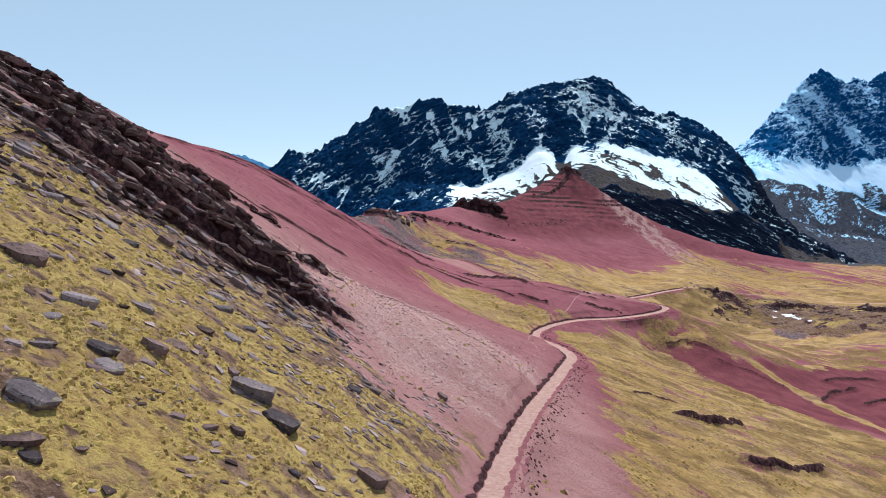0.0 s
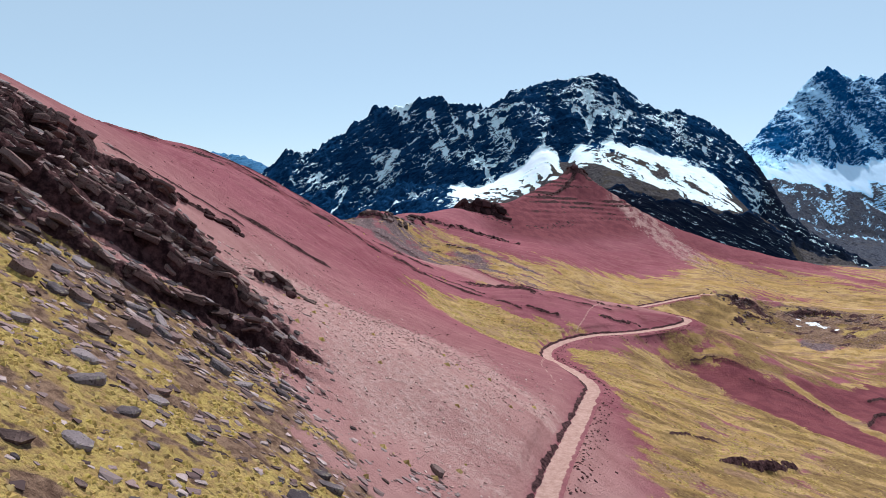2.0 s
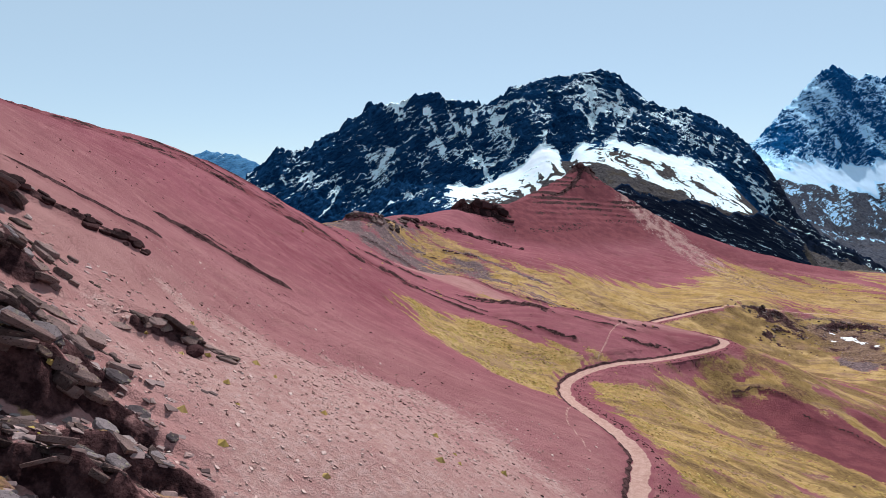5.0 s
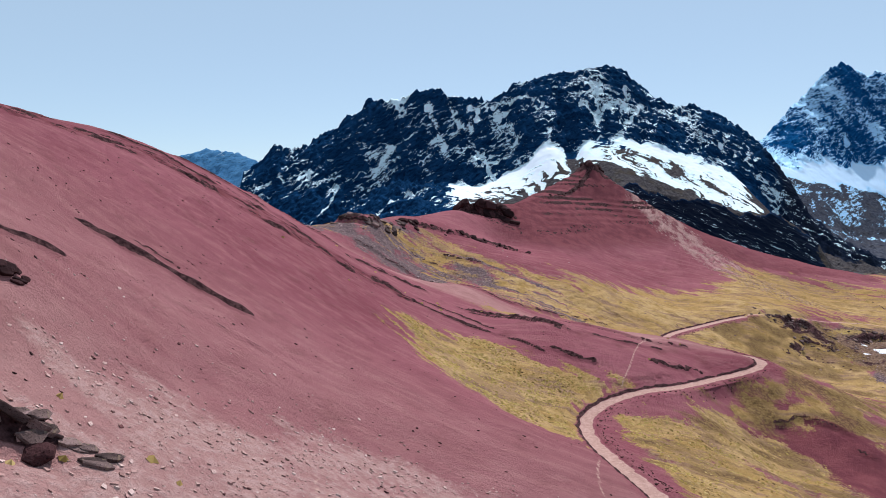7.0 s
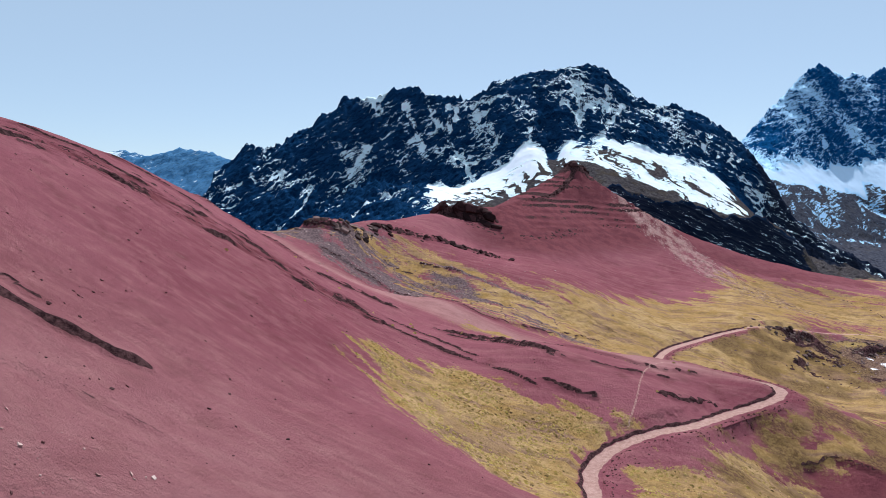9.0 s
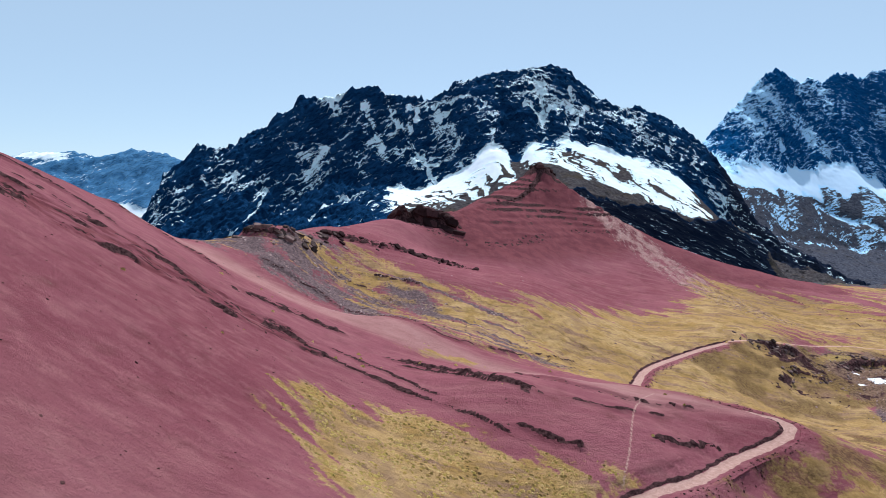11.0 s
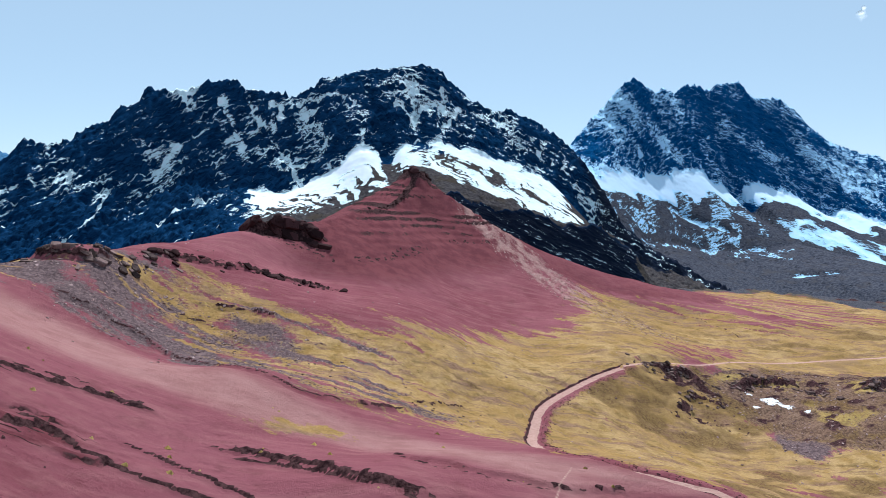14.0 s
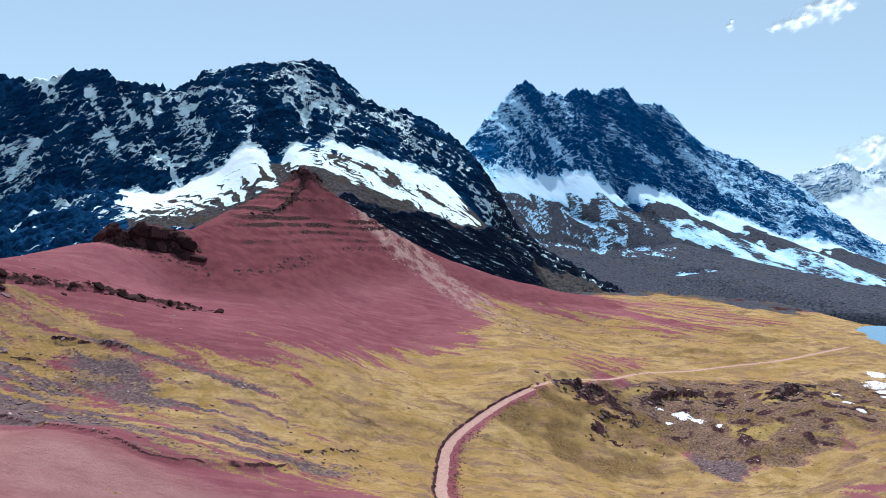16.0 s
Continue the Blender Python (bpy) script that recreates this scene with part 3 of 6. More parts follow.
SNOW = [(131, 295.5, 3.4), (133.5, 292.5, 2.2), (127, 300, 1.4), (124, 292.5, 1.2), (136, 288, 1.2), (229, 312, 7), (220, 305, 3.5), (214, 300, 2.2), (186, 291, 2.2), (178, 281, 1.6), (196, 303, 1.8), (415, 545, 9), (440, 585, 6), (372, 520, 5), (520, 640, 8), (500, 560, 4), (240, 324, 4), (232, 300, 3)]
FOOTPATHS = [rounded([(21.5, 180), (25, 188), (30.5, 203), (37, 214)]), rounded([(13, 146), (11, 138), (9.5, 128), (10.5, 118)]),
             rounded([(-4, 84), (-9, 95), (-12, 106)])]


def trail_bed(line, share):
    """Height of the trail bed at a share of its way, evened out along it."""
    run = np.linspace(0, 1, 200)
    steps = np.r_[0, np.cumsum(np.hypot(*np.diff(line[:, :2], axis=0).T))]
    px, py = np.interp(run * steps[-1], steps, line[:, 0]), np.interp(run * steps[-1], steps, line[:, 1])
    return np.interp(share, run, np.convolve(np.pad(lay(px, py), 6, "edge"), np.ones(13) / 13, "valid"))


def ragged(x, y, angle, reach, wide, seed):
    """Plan places pushed up and down the slope, so that an outline breaks into tongues."""
    a = radians(angle)
    c, s = -math.sin(a) * x + math.cos(a) * y, math.cos(a) * x + math.sin(a) * y
    push = reach * (1.1 * grain(c / wide, s / (wide * 9), seed) + 0.7 * grain(c / (wide * 2.7), s / (wide * 12), seed + 1)) + 0.25 * reach * fbm(x / 4, y / 4, 2, seed + 2)
    return x + math.cos(a) * push, y + math.sin(a) * push


def flow(x, y, angle, wide, long, seed):
    """Streaks down the slope: noise drawn out along the given way (degrees from +x), about -1 to 1."""
    a = radians(angle)
    c, s = -math.sin(a) * x + math.cos(a) * y, math.cos(a) * x + math.sin(a) * y
    c = c + 0.5 * wide * fbm(x / (5 * wide), y / (5 * wide), 2, seed + 7)
    return grain(c / wide, s / long, seed) + 0.6 * grain(c / (0.45 * wide), s / (0.7 * long), seed + 1) + 0.4 * grain(c / (3 * wide), s / (1.6 * long), seed + 2)


def ground_form(x, y):
    """Height and the layers of the hill ground at plan places."""
    z = lay(x, y)
    far = smooth(np.maximum(np.maximum(np.abs(x - 90) - 260, y - 580), -y - 120), 0, 160)
    z = z * (1 - far) + far * np.where(x > 0, -125, -40)
    zone = {}
    for k, (corners, angle, reach, wide) in enumerate(ZONES.values()):
        c, m = np.array(corners, float), 1.6 * reach + 6
        near = (x > c[:, 0].min() - m) & (x < c[:, 0].max() + m) & (y > c[:, 1].min() - m) & (y < c[:, 1].max() + m)
        zone[list(ZONES)[k]] = np.zeros(np.shape(x))
        zone[list(ZONES)[k]][near] = inside(*ragged(x[near], y[near], angle, reach, wide, 60 + 5 * k), corners, {"apron": 9.0, "tongue": 4.5, "slate": 6.0, "red_back": 6.0, "wine": 4.0}.get(list(ZONES)[k], 2.5 if reach < 6 else 3.5))
    fall, fan = flow(x, y, -28, 2.2, 26, 610), flow(x, y, -38, 1.3, 20, 620)
    for key, streak, much in (("apron", fall, 0.75), ("tongue", fan, 0.60), ("slate", fall, 0.7), ("bench_grass", fan, 0.4), ("red_back", fall, 0.8), ("red_shoulder", fall, 0.7)):
        zone[key] = np.clip(zone[key] + much * streak * np.clip(4 * zone[key] * (1 - zone[key]), 0, 1) ** 0.7, 0, 1)
    thin = 0.62 + 0.9 * fbm(x / 9, y / 9, 3, 77)
    meadow_worn = np.clip(0.85 + 0.9 * fbm(x / 12, y / 7, 4, 79), 0.25, 1)
    zone["red_wash"] = zone["red_wash"] * np.clip(0.55 + 0.9 * fall, 0.1, 1)
    grass = np.maximum.reduce([zone["near_grass"] * np.clip(0.72 + 0.6 * fbm(x / 3.4, y / 2.4, 3, 78) + 0.9 * fbm(x / 1.5, y / 1.1, 3, 79) - 0.40 * smooth(y, 44, 66), 0.05, 1), zone["meadow"] * meadow_worn, zone["bench_grass"] * np.clip(thin, 0.3, 1), zone["tongue"], zone["patch"] * 0.8, zone["bench_patch"] * 0.85, zone["apron"]])
    grey = np.maximum.reduce([zone["slate"] * np.clip(thin + 0.25, 0.35, 1), zone["knoll"] * np.clip(thin + 0.1, 0.15, 1), zone["slate_patch"] * 0.75, zone["slate_strip"] * 0.7, zone["grey_chute"]])
    heath = np.maximum(zone["knoll_foot"] * np.clip(0.62 + 0.9 * fbm(x / 8, y / 8, 3, 92), 0.1, 1), zone["bench_grass"] * np.clip(0.7 + 1.2 * fbm(x / 12, y / 8, 3, 91), 0, 1))
    grass = np.maximum(grass, np.clip(0.55 + 1.3 * fbm(x / 34, y / 16, 4, 97), 0.1, 0.95) * smooth(x, 215, 260) * smooth(y, 330, 420))
    pebble = np.maximum(zone["pebbles"] * (0.75 + 0.5 * fbm(x / 5, y / 5, 2, 8)), zone["hill_stones"] * np.clip(0.62 + 0.9 * fbm(x / 4, y / 6, 3, 104), 0, 0.95))
    heath = np.maximum(heath, zone["apron"] * np.clip(0.25 + 1.3 * fbm(x / 30, y / 10, 4, 93), 0, 0.8) * smooth(y, 300, 370) * smooth(x, 70, 150))
    heath = np.maximum(heath, zone["knoll"] * np.clip(0.38 + 1.3 * fbm(x / 10, y / 7, 4, 105), 0, 0.95) * (1 - zone["grey_chute"]))
    heath = heath * (1 - zone["red_wash"])
    far_red = zone["red_back"] * np.clip(0.5 + 1.3 * flow(x, y, -28, 3.5, 50, 645), 0, 1)
    grass = grass * (1 - 0.95 * far_red) * (1 - zone["talus_foot"])
    heath, grey = heath * (1 - far_red), grey
    heath = np.maximum.reduce([heath, zone["meadow"] * np.clip(0.3 + 0.3 * smooth(x, 40, 62) + 1.4 * fbm(x / 11, y / 5, 4, 89), 0, 0.9)])
    grass, grey = grass * (1 - 0.9 * zone["red_wash"]), grey * (1 - zone["red_wash"])
    grass = grass * (1 - 0.8 * zone["knoll"] * np.clip(0.9 + fbm(x / 12, y / 12, 3, 95), 0, 1)) * (1 - 0.8 * zone["grey_chute"]) * (1 - 0.55 * zone["slate_patch"]) * (1 - 0.5 * zone["slate_strip"])
    upper = smooth(-x, -46, -14) * smooth(y, 236, 250) * (1 - smooth(y, 300, 318))
    bare = upper * zone["apron"] * smooth(flow(x, y, -20, 3.2, 30, 630), 0.08, 0.45)
    grass, grey = grass * (1 - 0.85 * bare), np.maximum(grey, 0.85 * bare)
    weeds = zone["slate"] * smooth(flow(x, y, -20, 2.4, 26, 640), 0.16, 0.42)
    grass, grey = np.maximum(grass, 0.8 * weeds), grey * (1 - 0.7 * weeds)
    worn = zone["apron"] * smooth(fall, 0.28, 0.62) * smooth(y, 225, 260)
    grass, heath = grass * (1 - 0.35 * worn), np.maximum(heath, 0.75 * worn)
    mottle = zone["bench_grass"] * smooth(fbm(x / 7, y / 5, 4, 650), 0.05, 0.4)
    grass = grass * (1 - 0.8 * mottle)
    strip = np.exp(-((along(x, y, [(68, 198), (75, 188), (82, 177), (88, 164), (94, 148)])[0] / (2.6 + fbm(x / 6, y / 6, 2, 655))) ** 2))
    grass, heath = np.maximum(grass, 0.95 * strip), np.maximum(heath, 0.5 * strip)
    zone["red_gully"] = zone["red_gully"] * (1 - smooth(strip, 0.3, 0.7))
    rough = 0.3 + 0.7 * np.maximum(grass, grey)
    z = z + 0.9 * fbm(x / 26, y / 26, 3, 3) + rough * 0.55 * fbm(x / 6, y / 6, 3, 11) + rough * 0.24 * fbm(x / 1.5, y / 1.5, 2, 21)
    # faint rills down the scree
    z = z + 0.02 * (1 - grass) * grain((0.25 * x + y) / 3.2, (x - 0.25 * y) / 40, 33)
    # cattle steps across the grass apron
    steps = zone["apron"] * smooth(y, 200, 240)
    z = z + 0.09 * steps * (1 - zone["knoll_foot"]) * np.sin(2 * np.pi * (z / 1.25 + 0.9 * fbm(x / 22, y / 22, 2, 51)))
    rock = np.zeros(np.shape(x))
    for k, (line, high, back_run, dark) in enumerate(SCARPS):
        c = np.array(line, float)
        m = 3 * back_run
        near = (x > c[:, 0].min() - m) & (x < c[:, 0].max() + m) & (y > c[:, 1].min() - m) & (y < c[:, 1].max() + m)
        wx = x[near] + (0.45 + 0.2 * high) * fbm(x[near] / 2.6, y[near] / 2.6, 3, 130 + k)
        wy = y[near] + (0.45 + 0.2 * high) * fbm(x[near] / 2.3, y[near] / 2.3, 3, 180 + k)
        d, side, share = along(wx, wy, line)
        ends = smooth(share, 0, 0.15) * (1 - smooth(share, 0.85, 1)) * np.clip(0.8 + 0.9 * grain(share * 5, share * 0 + k, 7), 0.3, 1.3)
        front = 0.36 + 0.14 * high
        z[near] += high * ends * np.where(side > 0, np.exp(-d / back_run), np.exp(-((d / front) ** 2)))
        z[near] -= 0.25 * high * ends * np.where(side > 0, 0, np.exp(-(((d - 2.2 * front) / (1.6 * front)) ** 2)))
        # dark rock colour on the face below the edge paints in its shade
        rock[near] = np.maximum(rock[near], dark * np.clip(ends * 1.4, 0, 1) * np.where(side > 0, np.exp(-((d / (0.5 * front)) ** 2)), np.exp(-((d / (0.85 * front + 0.12 + 0.36 * max(high - 1, 0))) ** 4))))
    # thin beds that break the scree along the shoulder of the hill
    ledges = np.zeros(np.shape(x))
    c = np.array(SHOULDER, float)
    near = (x > c[:, 0].min() - 20) & (x < c[:, 0].max() + 12) & (y > c[:, 1].min() - 20) & (y < c[:, 1].max() + 20)
    u, v = x[near], y[near]
    d, side, share = along(u, v, rounded(SHOULDER, 4))
    d = d * side
    band = (1 - smooth(np.abs(d + 1.5 * fbm(u / 9, v / 9, 3, 660)), 6.0 - 3.5 * share, 12.0 - 7.5 * share)) * smooth(share, 0, 0.06) * (1 - smooth(share, 0.9, 1))
    for period, tall, seed in ((3.2, 0.9, 670), (1.3, 0.40, 680)):
        q = d / period + 0.55 * fbm(share * 16, d * 0.12, 3, seed) + 0.25 * fbm(u / 2.5, v / 2.5, 2, seed + 3)
        f = q - np.floor(q)
        some = band * np.clip(0.5 + 1.6 * grain(share * 22, np.floor(q) * 2.7, seed + 5), 0, 1)
        z[near] += tall * some * (np.where(f < 0.22, f / 0.22, (1 - f) / 0.78) - 0.5)
        rock[near] = np.maximum(rock[near], (0.85 if period > 2 else 0.7) * some * (1 - smooth(f, 0.18, 0.32)))
        ledges[near] = np.maximum(ledges[near], 0.9 * band * np.clip(0.55 + 1.2 * fbm(share * 26, d / 1.5, 3, 688), 0, 1))
    # tilted slate beds of the outcrop: each rises in a broken face and falls back into the slope
    slope_x, slope_y, slope_z, slope_rock = x, y, z, rock
    ledge = (x < 0) & (x > -112) & (y > 52) & (y < 112)
    x, y, z, rock = x[ledge], y[ledge], z[ledge], rock[ledge]
    band = inside(x + 2.5 * fbm(x / 6, y / 6, 3, 410), y + 2.5 * fbm(x / 5, y / 5, 3, 411), OUTCROP, 3.0) * (y < 130)
    patchy = np.clip(0.62 + 0.9 * fbm(x / 11, y / 6, 3, 415), 0.12, 1.1)
    bed_top = np.zeros(np.shape(x))
    for period, tall, seed in ((3.1, 2.2, 420), (1.25, 0.75, 440)):
        c = (y - 0.42 * x + 1.5 * fbm(x / 13, y / 9, 3, seed) + 0.35 * fbm(x / 2.2, y / 2.2, 2, seed + 3)) / period
        f, layer = c - np.floor(c), np.floor(c)
        strong = np.clip(0.50 + 1.6 * grain(x / 13, layer * 3.7, seed + 5), 0.0, 1.25) * band * patchy
        z = z + tall * strong * (np.where(f < 0.16, f / 0.16, (1 - f) / 0.84) - 0.55)
        # bed faces get the dark rock colour, their shade painted in
        rock = np.maximum(rock, np.clip(1.5 * strong, 0, 1) * np.where(f < 0.5, 1 - smooth(f, 0.17, 0.27), smooth(f, 0.86, 0.97)))
        strike, across = 0.922 * x + 0.387 * y, 0.922 * y - 0.387 * x
        z = z + 0.13 * tall * band * patchy * (crags(strike / 3.2, across / 0.9, 2, seed + 8) - 0.75)
        rock = np.maximum(rock, band * (0.35 + 0.65 * smooth(y, 58, 70)) * np.clip(-0.06 + 1.2 * fbm(strike / 3.5, across / 0.9, 3, seed + 11), 0, 1))
        bed_top = np.maximum(bed_top, np.clip(strong, 0, 1) * smooth(f, 0.16, 0.3))
    slope_z[ledge], slope_rock[ledge] = z, rock
    x, y, z, rock = slope_x, slope_y, slope_z, slope_rock
    bed_top, band = (np.bincount(np.flatnonzero(ledge), v, x.size).reshape(x.shape) for v in (bed_top, band))
    # rock cap of the red hill, and its thin dark beds
    cap = np.hypot(x - 56.5, y - 436)
    z = z + 5.0 * np.exp(-((cap / 8.4) ** 3.2)) + 1.6 * (crags(x / 5, y / 5, 3, 200) - 1) * np.exp(-((cap / 12) ** 2))
    crest = along(x, y, LANDFORMS["red_hill_crest"][3:8])[0]
    z = z + 1.6 * np.exp(-crest / 3.0) * smooth(y, 350, 380) + 0.9 * (crags(x / 6, y / 6, 2, 210) - 1) * np.exp(-crest / 4)
    face = smooth(z, 17, 27) * smooth(y, 335, 365) * smooth(x, 15, 35)
    beds = z / 2.3 + 0.03 * x + 0.35 * fbm(x / 16, y / 16, 3, 220)
    f = beds - np.floor(beds)
    some = face * np.clip(0.6 + 1.5 * fbm((x - 0.4 * y) / 22, np.floor(beds) * 3.1, 2, 230), 0, 1)
    z = z + 0.8 * some * (np.where(f < 0.35, f / 0.35, (1 - f) / 0.65) - 0.5)
    stripe = some * (1 - smooth(f, 0.32, 0.52)) * np.clip(0.9 + 0.8 * fbm(x / 9, y / 9, 2, 240), 0, 1)
    rock = np.maximum.reduce([rock, 0.95 * stripe * smooth(z, 18, 28), 1.3 * np.exp(-((cap / 9.8) ** 4)), 0.8 * np.exp(-((crest / 1.7) ** 2)) * smooth(y, 384, 405) * (1 - smooth(x, 62, 70))])
    dry = smooth(y, 60, 66) * (1 - smooth(y, 92, 96)) * smooth(-x, 15, 20) * (1 - smooth(-x, 84, 94))
    rock = np.maximum(rock, dry * np.clip(-0.12 + 1.1 * fbm(x / 5, y / 2.2, 3, 250), 0, 0.85))
    grey = np.maximum(grey, bed_top * np.clip(0.45 + 0.9 * fbm(x / 3, y / 2, 2, 255), 0, 1))
    grass = np.maximum(grass * (1 - 0.5 * bed_top), 0.75 * band * smooth(fbm(x / 3.2, y / 2.6, 3, 257), 0.08, 0.3) * (1 - smooth(y, 80, 86)))
    # broken bands of small rock showing through the scree
    for line, wide, seed in SPECKLED:
        c, m = np.array(line, float), 3 * wide
        near = (x > c[:, 0].min() - m) & (x < c[:, 0].max() + m) & (y > c[:, 1].min() - m) & (y < c[:, 1].max() + m)
        d, side, share = along(x[near], y[near], line)
        lump = fbm(x[near] / 1.6, y[near] / 1.1, 3, seed)
        strip = np.exp(-((d / wide) ** 2)) * smooth(share, 0, 0.12) * (1 - smooth(share, 0.88, 1))
        rock[near] = np.maximum(rock[near], strip * np.clip(0.22 + 2.2 * lump, 0, 1))
        z[near] += 0.5 * strip * lump
    z = z - 34 * smooth(y, 478, 560) * smooth(x, 140, 220) * (1 - smooth(x, 330, 430)) + zone["talus_foot"] * (4.0 * fbm(x / 45, y / 45, 4, 98) + 2.5 * (crags(x / 22, y / 22, 2, 101) - 0.8))
    rock = np.maximum(rock, zone["talus_foot"] * np.clip(-0.1 + 2.0 * fbm(x / 14, y / 10, 4, 102), 0, 0.9))
    for px, py, r in DARK_PATCHES:
        near = np.hypot(x - px, y - py) < 2.2 * r
        blot = np.clip(1.05 - np.hypot(x[near] - px, 1.2 * (y[near] - py)) / r + 1.1 * fbm(x[near] / 3.5, y[near] / 2.5, 4, int(690 + px)), 0, 1)
        rock[near] = np.maximum(rock[near], 0.9 * blot)
        z[near] += 1.4 * blot * (0.4 + fbm(x[near] / 2.2, y[near] / 2.2, 3, 695))
    knobs = zone["knoll"] * np.clip(0.25 + 1.3 * fbm(x / 7, y / 5, 3, 260), 0, 0.8)
    rock = np.maximum(rock, knobs)
    z = z + 0.9 * zone["knoll"] * fbm(x / 9, y / 9, 3, 270)
    trail = np.zeros(np.shape(x))
    for line, half, cut in ((TRAIL, 0.84, 0.4), (TRAIL_FAR, 0.9, 0.0)):
        close = (x > line[:, 0].min() - 12) & (x < line[:, 0].max() + 12) & (y > line[:, 1].min() - 12) & (y < line[:, 1].max() + 12)
        d, side, share = along(x[close], y[close], line)
        bed = trail_bed(line, share)
        hold = 1 - smooth(d, half + 0.2, half + np.where(side > 0, 2.4, 2.6))
        z[close] = z[close] * (1 - hold) + hold * (bed - cut - (0.5 if cut else 0.0) * (1 - smooth(d, half, half + 0.7)))
        if cut:
            rock[close] = np.maximum(rock[close], np.where(side > 0, 0.0, 0.36 * np.exp(-(((d - half - 0.7) / 0.7) ** 2))))
            grass[close] *= 1 - np.where(side > 0, 0, 0.9 * np.exp(-((np.maximum(d - half, 0) / 2.2) ** 2)))
        trail[close] = np.maximum(trail[close], (0.5 if cut else 0.75) * (1 - smooth(d, half - 0.4, half + 0.3)))
    for line in FOOTPATHS:
        close = (x > line[:, 0].min() - 4) & (x < line[:, 0].max() + 4) & (y > line[:, 1].min() - 4) & (y < line[:, 1].max() + 4)
        d = along(x[close], y[close], line)[0]
        trail[close] = np.maximum(trail[close], 0.58 * np.exp(-((d / 0.36) ** 2)))
    snow = np.zeros(np.shape(x))
    for sx, sy, r in SNOW:
        snow = np.maximum(snow, 1.0 - 0.5 * np.hypot(x - sx + 0.5 * r * grain(x / (0.8 * r), y / (0.8 * r), 300), 1.3 * (y - sy)) / r)
    snow = np.clip(snow, 0, 1)
    rock = rock * (1 - smooth(snow, 0.5, 0.7))
    return z, {"grass": grass, "grey": grey, "pebble": pebble, "trail": trail, "heath": heath, "soil": np.maximum.reduce([zone["near_grass"] * (0.9 - 0.45 * smooth(y, 58, 74)), 0.55 * zone["meadow"], 0.85 * zone["knoll"] * (1 - zone["red_wash"])]), "tan": 0.85 * zone["dusty_bench"] + (1 - 0.6 * smooth(y, 92, 116)) * (1 - smooth(y, 116, 168)) * (1 - smooth(x, 10, 22)), "wine": np.maximum.reduce([zone["red_gully"], ledges, 0.6 * zone["red_shoulder"], 0.8 * smooth(z, 6, 20) * smooth(y, 318, 345) * smooth(x, -20, 20)]), "rock": rock, "talus": np.maximum(zone["talus_foot"], smooth(-x, 62, 84) * smooth(y, 330, 372)), "snow": np.where(snow > 0.4, snow, 0)}


GX = spaced((-3200, -300, 400, 20), (-300, -80, 8, 1.2), (-80, -14, 0.40, 0.34), (-14, 32, 0.38, 0.42), (32, 62, 0.45, 0.55), (62, 240, 0.7, 1.2), (240, 420, 1.0, 4), (420, 800, 4, 14), (800, 3400, 20, 400))
GY = spaced((-2500, -160, 300, 20), (-160, 20, 10, 0.9), (20, 60, 0.55, 0.40), (60, 98, 0.32, 0.32), (98, 130, 0.42, 0.5), (130, 192, 0.5, 0.42), (192, 222, 0.38, 0.38), (222, 330, 0.55, 0.85), (330, 470, 0.8, 1.1), (470, 620, 2, 4), (620, 1000, 4, 18), (1000, 3600, 20, 400))
gx, gy = np.meshgrid(GX, GY)
gz, layers = ground_form(gx, gy)
ground = tagged(sheet("ground", GX, GY, gz, M_GROUND, layers), "red scree hillside and yellow dry grass valley ground", "ground", kind="structure")


def on_grid(values, x, y):
    """A ground layer or the ground's height at plan places."""
    i, j = np.clip(np.searchsorted(GX, x) - 1, 0, len(GX) - 2), np.clip(np.searchsorted(GY, y) - 1, 0, len(GY) - 2)
    u, v = (x - GX[i]) / (GX[i + 1] - GX[i]), (y - GY[j]) / (GY[j + 1] - GY[j])
    return (values[j, i] * (1 - u) + values[j, i + 1] * u) * (1 - v) + (values[j + 1, i] * (1 - u) + values[j + 1, i + 1] * u) * v


def ground_normal(x, y, step=0.8):
    x, y = np.asarray(x, float), np.asarray(y, float)
    dx = (on_grid(gz, x + step, y) - on_grid(gz, x - step, y)) / (2 * step)
    dy = (on_grid(gz, x, y + step) - on_grid(gz, x, y - step)) / (2 * step)
    n = np.stack([-dx, -dy, np.ones_like(dx)], -1)
    return n / np.linalg.norm(n, axis=-1, keepdims=True)


